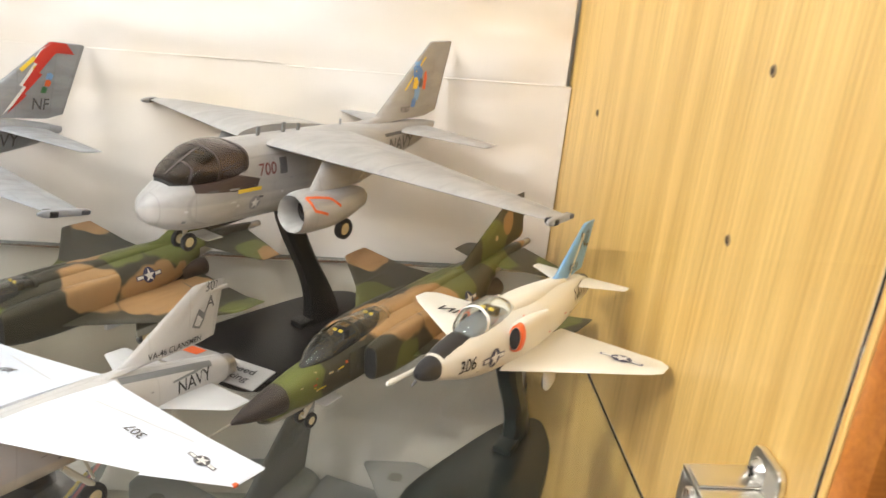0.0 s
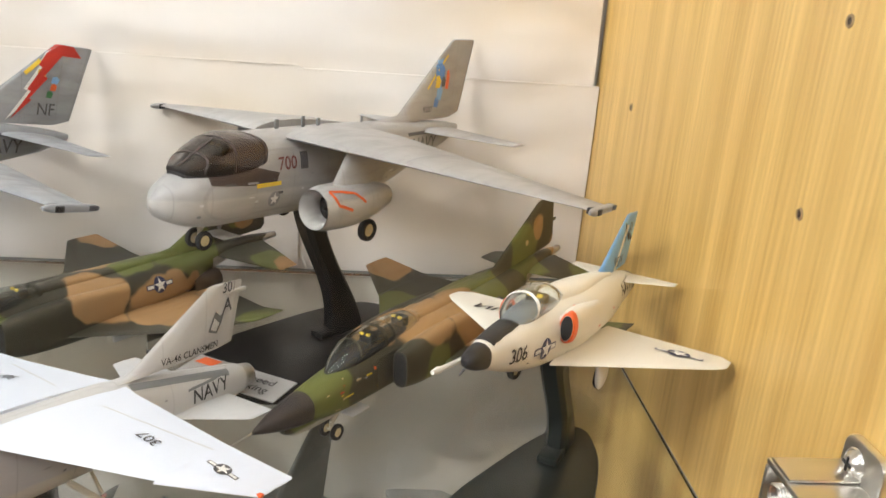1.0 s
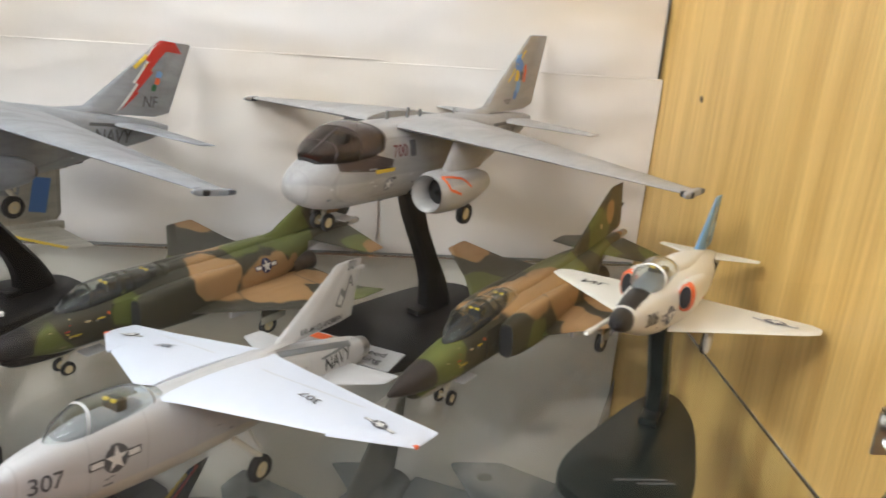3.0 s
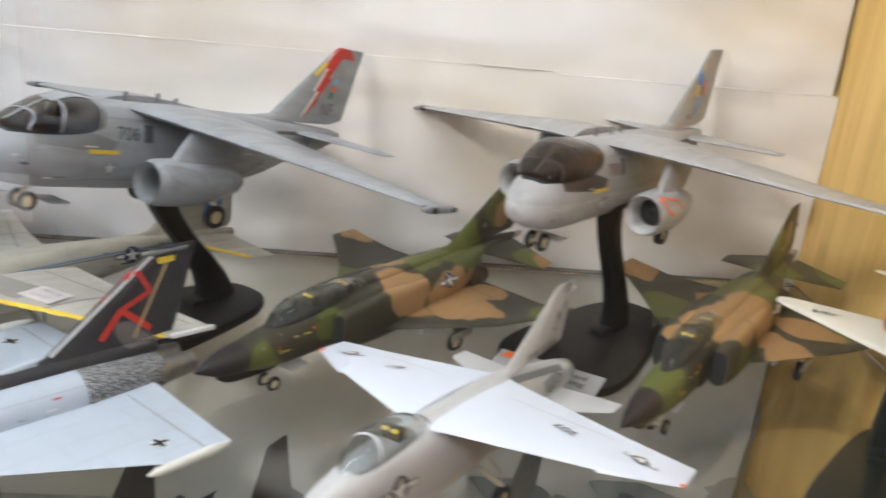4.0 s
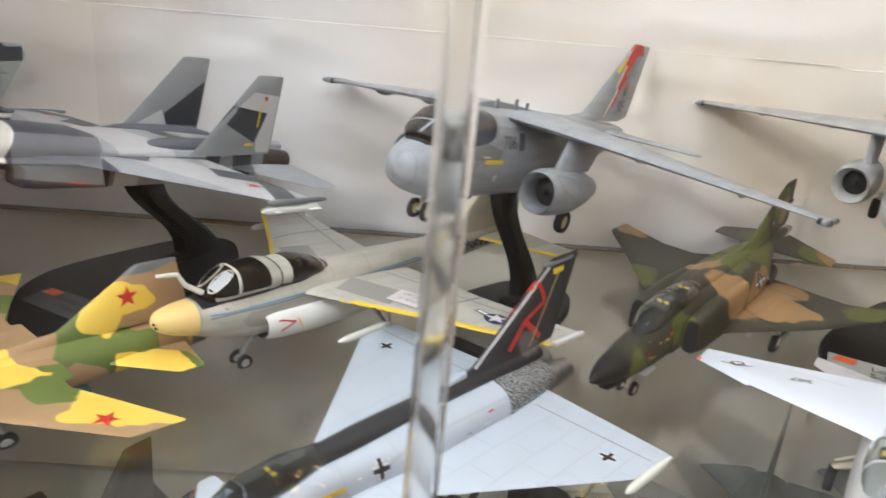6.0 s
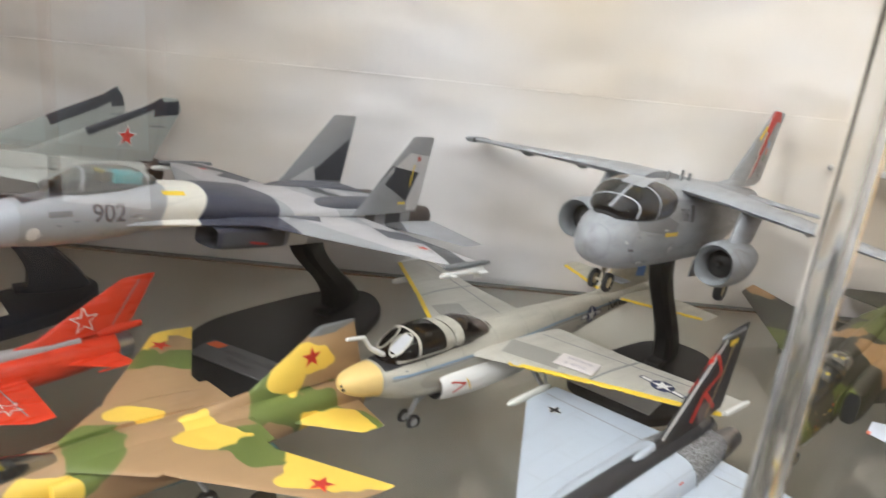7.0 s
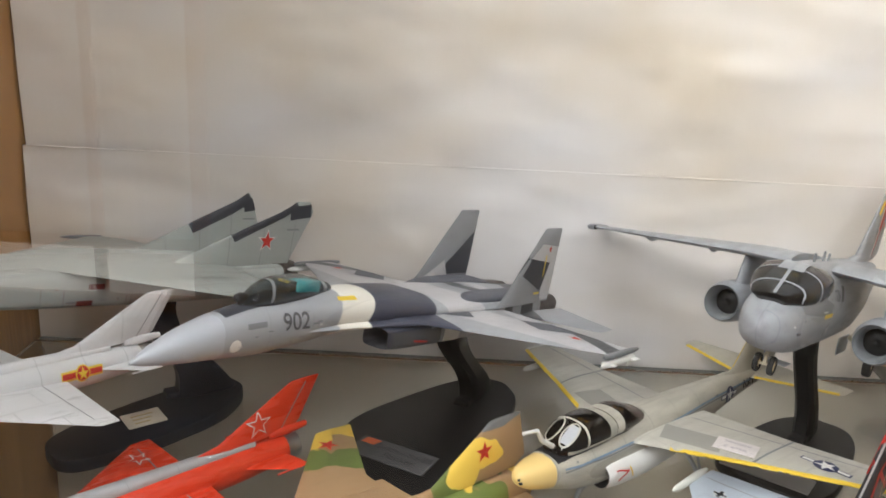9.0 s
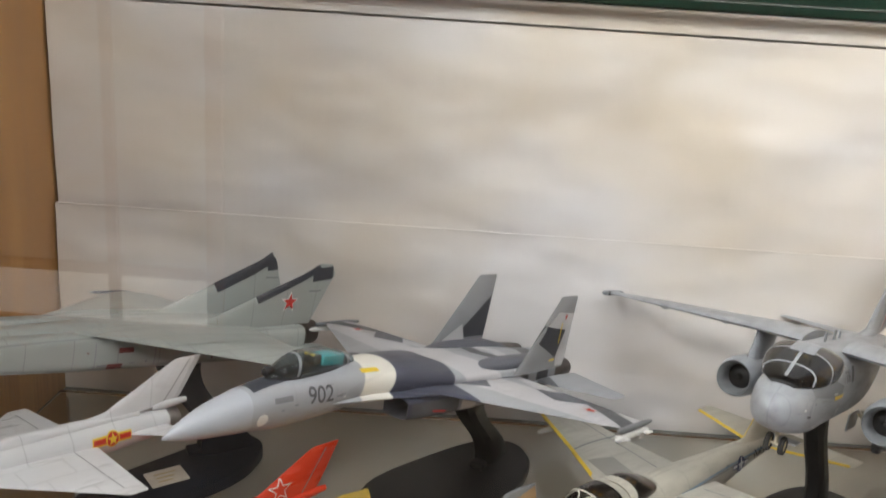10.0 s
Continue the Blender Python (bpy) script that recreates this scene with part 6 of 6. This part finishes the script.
CORS = paint("gull_grey_paint", (0.56, 0.555, 0.55), rough=0.36, lines=0.15, grime=0.05, under=((0.66, 0.62, 0.53), -0.6))
EURO = paint("pale_blue_grey_paint", (0.50, 0.555, 0.63), rough=0.36, lines=0.14, grime=0.04)
EURO_BLACK = paint("matt_black_tail_paint", (0.03, 0.03, 0.035), [((0.16, 0.15, 0.15), [(-13.8, 0, 1.2, 0.7)])], rough=0.5, lines=0.0)


def speckled(name, a, b):
    m, nt, bs = nodes_of(name)
    n = noisy(nt, coords(nt, (0.45, 1.3, 1.3)), 26.0, 5.0)
    nt.links.new(mixc(nt, ramp(nt, n, 0.47, 0.54), a, b), bs.inputs["Base Color"])
    bs.inputs["Roughness"].default_value = 0.5
    return m


SPECK = speckled("black_grey_speckle", (0.03, 0.03, 0.032), (0.42, 0.42, 0.43))
PROW = paint("weathered_off_white_paint", (0.50, 0.475, 0.40), rough=0.42, lines=0.22, grime=0.25, under=((0.62, 0.6, 0.52), -0.2))
PROW_WING = paint("weathered_wing_paint", (0.53, 0.51, 0.45), rough=0.42, lines=0.16, grime=0.18)
PALE_YELLOW = plain("pale_yellow_radome", (0.80, 0.58, 0.22), 0.4, 0, 0.04, 1)
DESERT = paint("desert_camouflage", (0.40, 0.255, 0.13), [((0.145, 0.19, 0.045), [(-9.9, 2.2, 0.6, 1.1), (-11.5, 0.6, 0.6, 1.0), (-10.6, -3.9, 0.6, 0.75), (-9.3, -4.3, 0.6, 0.6), (-11.7, -3.7, 0.6, 0.6), (-10.9, 3.6, 0.6, 0.6), (-13.2, 0.6, 0.3, 0.9), (-6.0, 0.0, 0.7, 1.2), (-14.0, 1.7, -0.1, 0.6), (-2.5, 0, 0.3, 1.0)]),
                                                     ((0.86, 0.60, 0.09), [(-10.9, 4.4, 0.6, 1.1), (-8.9, 1.0, 0.7, 0.8), (-13.3, 1.4, -0.1, 0.9), (-13.3, 0, 1.75, 0.9), (-12.4, 0, 1.25, 0.6), (-11.5, -5.3, 0.65, 0.95), (-10.2, -5.7, 0.65, 0.8), (-7.6, -1.4, 0.6, 0.9), (-4.2, 0.6, 0.2, 0.9), (-14.6, 0.5, 0.0, 0.5)])],
               rough=0.45, lines=0.06, grime=0.05, wobble=0.95, edge=0.04)
SCARLET = paint("scarlet_gloss_paint", (0.70, 0.052, 0.016), rough=0.28, lines=0.12, grime=0.04)
SPINE_SILVER = paint("silver_spine_paint", (0.45, 0.45, 0.46), rough=0.3, lines=0.15)
SILVER_J = paint("silver_grey_paint", (0.66, 0.655, 0.66), rough=0.3, lines=0.22, grime=0.05)
FLANK = paint("splinter_grey_paint", (0.36, 0.37, 0.395), [((0.72, 0.69, 0.62), [("x", -8.2, -6.75, 0.0, 0.35)]), ((0.055, 0.06, 0.09), [("x", -11.2, -8.2, -0.15, 0.5)]), ((0.52, 0.51, 0.53), [("x", -13.5, -11.2, 0.3, 0.0), ("x", -16.8, -15.9, -0.4)]), ((0.085, 0.09, 0.10), [("x", -15.4, -14.6, 0.5), ("x", -19.2, -18.2, -0.6)])],
              rough=0.42, lines=0.10, grime=0.08, wobble=0.5, edge=0.06)
FIN_GREY = paint("mid_grey_fin_paint", (0.27, 0.275, 0.29), rough=0.42, lines=0.1, grime=0.08)
FLANK_NOSE = plain("smooth_pale_grey_nose", (0.42, 0.44, 0.48), 0.38, 0, 0.03, 1)
FOX = paint("green_grey_paint", (0.36, 0.38, 0.36), rough=0.38, lines=0.25, grime=0.06)

viking("grey twin-engined model aircraft, smoked canopy, raised on a black stand", (-0.2349, -0.1788, 0.1059), -128.8, 4.4, 0.4, VIK_A, 0)
viking("blue-grey twin-engined model aircraft with red lightning tail on a stand", (-0.4578, -0.1909, 0.1172), 233.0, 11.6, -0.8, VIK_B, 1)
phantom("green and tan camouflaged model jet with nose probe on its wheels", (-0.1872, -0.2297, 0.0254), -128.7, 0.0, 2.6, SEA_A, plain("dark_brown_radome", (0.035, 0.028, 0.026), 0.45, 0, 0.05, 1), True)
phantom("dark green and tan camouflaged model jet with black nose on wheels", (-0.3695, -0.2071, 0.0253), -130.2, 1.2, 0.2, SEA_B, plain("matt_black_radome", (0.02, 0.018, 0.018), 0.45, 0, 0.05, 1), False)
skyhawk("cream-white model attack jet with light blue fin on a dark stand", (-0.1153, -0.2969, 0.0839), -123.9, 8.2, 1.2, HAWK, BLUE_TAIL)
corsair("white and grey model attack jet standing on its wheels", (-0.3110, -0.3285, 0.0427), -124.5, 7.2, 1.0, CORS)
delta_fighter("pale blue-grey model delta jet with black and red fin on wheels", (-0.5275, -0.3360, 0.0276), 226.6, 2.2, 2.5, EURO, EURO_BLACK, SPECK)
prowler_model = prowler("weathered off-white model jet with yellow nose and wing edges", (-0.5473, -0.1886, 0.0287), -136.6, 3.9, 2.6, PROW, PROW_WING, PALE_YELLOW)
swing_fighter("tan, green and yellow camouflaged model jet with red stars", (-0.7043, -0.3028, 0.0226), 221.8, 2.6, 2.5, DESERT)
mig("scarlet model delta jet with white stars and a silver spine", (-0.7950, -0.2870, 0.0249), 225.7, 1.7, 0.6, SCARLET, SPINE_SILVER, "red", 3.28)
mig("silver-grey model delta jet with red and yellow badge on a stand", (-0.8340, -0.2892, 0.0826), -125.1, 6.5, -1.6, SILVER_J, SILVER_J, "silver", 3.94, False, 0.915)
flanker("grey, white and navy splinter-camouflaged model jet on a black stand", (-0.7031, -0.2382, 0.1098), -125.7, 10.9, 0.6, FLANK, FLANK_NOSE)
foxbat("green-grey twin-finned model jet with red stars on a dark stand", (-0.8703, -0.2074, 0.1102), -130.5, 11.0, 3.4, FOX)

# stands
stand("black moulded plastic stand with grey name plate under a grey model", [(-0.240, -0.130), (-0.178, -0.182), (-0.112, -0.078), (-0.146, -0.048)], (-0.154, -0.093, 0), (-0.173, -0.113, 0.085), BLACK,
      ((-0.2030, -0.1535), -28, 0.056, 0.021, ("Lockheed", "S-3 Viking"), "orange"), 0.005, 0.0095)
stand("black moulded plastic stand under a blue-grey model", [(-0.452, -0.118), (-0.398, -0.166), (-0.345, -0.085), (-0.378, -0.058)], (-0.380, -0.086, 0), (-0.402, -0.116, 0.080), BLACK,
      ((-0.417, -0.132), -36, 0.046, 0.016, (), "orange"), 0.005, 0.0095)
stand("dark green moulded plastic stand with rounded base under a white model", [(-0.121, -0.254), (-0.104, -0.285), (-0.065, -0.282), (-0.040, -0.217), (-0.040, -0.188), (-0.059, -0.190)], (-0.056, -0.204, 0), (-0.070, -0.228, 0.067), GREENBLACK, None, 0.005, 0.0085)
stand("black moulded stand with wide base and grey name plate", [(-0.652, -0.104), (-0.628, -0.180), (-0.588, -0.166), (-0.541, -0.066), (-0.551, -0.036), (-0.579, -0.036)], (-0.569, -0.056, 0), (-0.586, -0.094, 0.062), BLACK,
      ((-0.6135, -0.134), -27, 0.046, 0.019, ("Sukhoi Su-35", "Flanker"), "orange"), 0.005, 0.0125, tone="plate_dark")
stand("dark blue moulded stand with rounded base under a green-grey model", [(-0.799, -0.136), (-0.776, -0.163), (-0.744, -0.140), (-0.711, -0.100), (-0.705, -0.066), (-0.727, -0.050)], (-0.729, -0.073, 0), (-0.752, -0.088, 0.066), NAVYBLACK, None, 0.007, 0.014)
stand("dark blue moulded stand under a silver-grey model", [(-0.858, -0.285), (-0.838, -0.318), (-0.772, -0.275), (-0.792, -0.236)], (-0.7860, -0.2560, 0), (-0.7990, -0.2430, 0.0670), NAVYBLACK, None, 0.005, 0.012)

# ---- small papers ----


def slip(name, w, h, m, material, label, category):
    bm = box(-w / 2, w / 2, -h / 2, h / 2, 0, 0.0003)
    ob = tagged(part(name, bm, material, None, smooth=False), label, category)
    ob.matrix_world = m
    return ob


wing = [c for c in prowler_model.children if c.name.startswith("wing")][0]
to_model = pose(-0.5473, -0.1886, 0.0287, 2.6, -3.9, -136.6) @ Matrix.Diagonal((1 / 72, 1 / 72, 1 / 72, 1))
spot = to_model.inverted() @ Vector((-0.444, -0.155, 0.036))
spot.z = tree_of(wing).ray_cast(Vector((spot.x, spot.y, 5)), Vector((0, 0, -1)))[0].z + 0.03
tag = slip("price_tag", 0.020, 0.0145, pose(*(to_model @ spot), 2.6, -3.9, -136.6) @ pose(0, 0, 0, 0, 0.6, 106.6), plain("white_paper_tag", (0.74, 0.69, 0.68), 0.6), "white paper price tag with faint pencil figures on a wing", "price tag")
for words, y, size in (("24/12/16", 0.0030, 0.0026), ("E 4750", -0.0032, 0.0028)):
    part("lettering", letters(words, size, (0, y, 0.0005), (1, 0, 0), (0, 1, 0)), plain("faded_pencil", (0.40, 0.36, 0.42), 0.7), tag, smooth=False)
note = slip("paper_label", 0.021, 0.017, pose(-0.7508, -0.1140, 0.0085, 0, 0, 38), plain("cream_card", (0.66, 0.58, 0.47), 0.6), "small cream card label lying on a dark stand", "label")
for k in range(3):
    part("print_bar", box(-0.006, 0.006 - 0.002 * k, 0.003 - 0.004 * k, 0.0042 - 0.004 * k, 0.0004, 0.0006), INK["tan"], note, smooth=False)

# imprint on the base beside the pine panel
base = [o for o in bpy.data.objects if o.name.startswith("display_stand")][2]
for k, (w, dx, dy) in enumerate(((0.022, -0.010, -0.026), (0.016, -0.004, -0.0285))):
    part("imprint_bar", box(dx - w / 2, dx + w / 2, dy - 0.0006, dy + 0.0006, 0.0057, 0.0060), plain("faint_grey_print", (0.10, 0.10, 0.10), 0.3), base, smooth=False)

# ---- models on the board under the glass shelf ----


def twin_tail_jet(label, place, yaw, body, accent, scale=72.0, single=False):
    ob = model(label, place, yaw, 0.0, 0.0, "models on the lower board")
    ob.matrix_world = pose(*place, 0, 0, yaw) @ Matrix.Diagonal((1 / scale, 1 / scale, 1 / scale, 1))
    part("fuselage", hull([(0, 0.03, 0, -0.1), (-1.5, 0.45, 0.35, -0.5), (-4.0, 0.75, 0.7, -0.8), (-8.0, 1.3, 0.8, -0.9), (-13.0, 1.2, 0.7, -0.8), (-15.5, 0.8, 0.5, -0.6)]), body, ob)
    bubble(ob, [(-2.4, 0.1, 0.6, 0.4), (-3.2, 0.42, 1.15, 0.42), (-4.4, 0.44, 1.2, 0.5), (-6.0, 0.2, 0.85, 0.6)], AMBER, (), None)
    for side in (1, -1):
        w = part("wing", foil([(-6.0, 0.9, 0.1, 6.0), (-10.8, 6.0, 0.0, 1.6)], side), body, ob)
        Skin(w, *TOP).patch(circle2(0.35, 14), (-10.6, 4.2 * side, 0), accent, 0.02, 2)
        part("tailplane", foil([(-13.2, 0.7, -0.05, 3.0), (-15.4, 3.6, -0.1, 1.2)], side), body, ob)
        gear(ob, (-9.0, 1.0 * side, -0.7), (-9.2, 1.4 * side, -1.75), 0.36, 0.22, leg=GREYLEG, hub=GREYHUB)
        if not single:
            bm = foil([(-11.6, 0, 0.4, 3.8), (-14.6, 0, 3.4, 1.5)], 1, True, 0.035)
            bm.transform(Matrix.Translation((0, 1.1 * side, 0)) @ Matrix.Rotation(radians(-20 * side), 4, "X"))
            fin = part("fin", bm, body, ob)
            if side == 1:
                for k, ink in enumerate(("yellow", "navy", "red")):
                    part("tail_stripe", ribbon(tree_of(fin), [(-12.8 - 0.5 * k, 2.6, 1.2), (-14.4 - 0.45 * k, 3.2, 2.9)], 0.35, 0.02), INK[ink], fin)
    if single:
        part("fin", foil([(-10.0, 0, 0.6, 5.4), (-14.6, 0, 4.6, 1.6)], 1, True, 0.035), body, ob)
    gear(ob, (-3.2, 0, -0.6), (-3.0, 0, -1.83), 0.28, 0.16, True, GREYLEG, GREYHUB)
    return ob


DARKJET = paint("brown_black_jet_paint", (0.035, 0.03, 0.028), rough=0.45, lines=0.1)
GREYJET = paint("mid_grey_jet_paint", (0.24, 0.255, 0.28), rough=0.45)
LOW = ZB + 2.11 / 72
twin_tail_jet("brown-black twin-finned model jet on the lower board", (-0.545, -0.225, LOW), 232, DARKJET, "red")
twin_tail_jet("brown-black twin-finned model jet on the lower board", (-0.725, -0.235, LOW), 230, DARKJET, "red")
twin_tail_jet("brown-black twin-finned model jet on the lower board", (-0.445, -0.205, LOW), 236, DARKJET, "red")
twin_tail_jet("mid-grey model jet with a tall fin on the lower board", (-0.300, -0.225, LOW + 0.006), 238, GREYJET, "darkgrey", 60.0, True)
twin_tail_jet("mid-grey model jet with a tall fin on the lower board", (-0.130, -0.195, LOW + 0.006), 238, GREYJET, "darkgrey", 60.0, True)
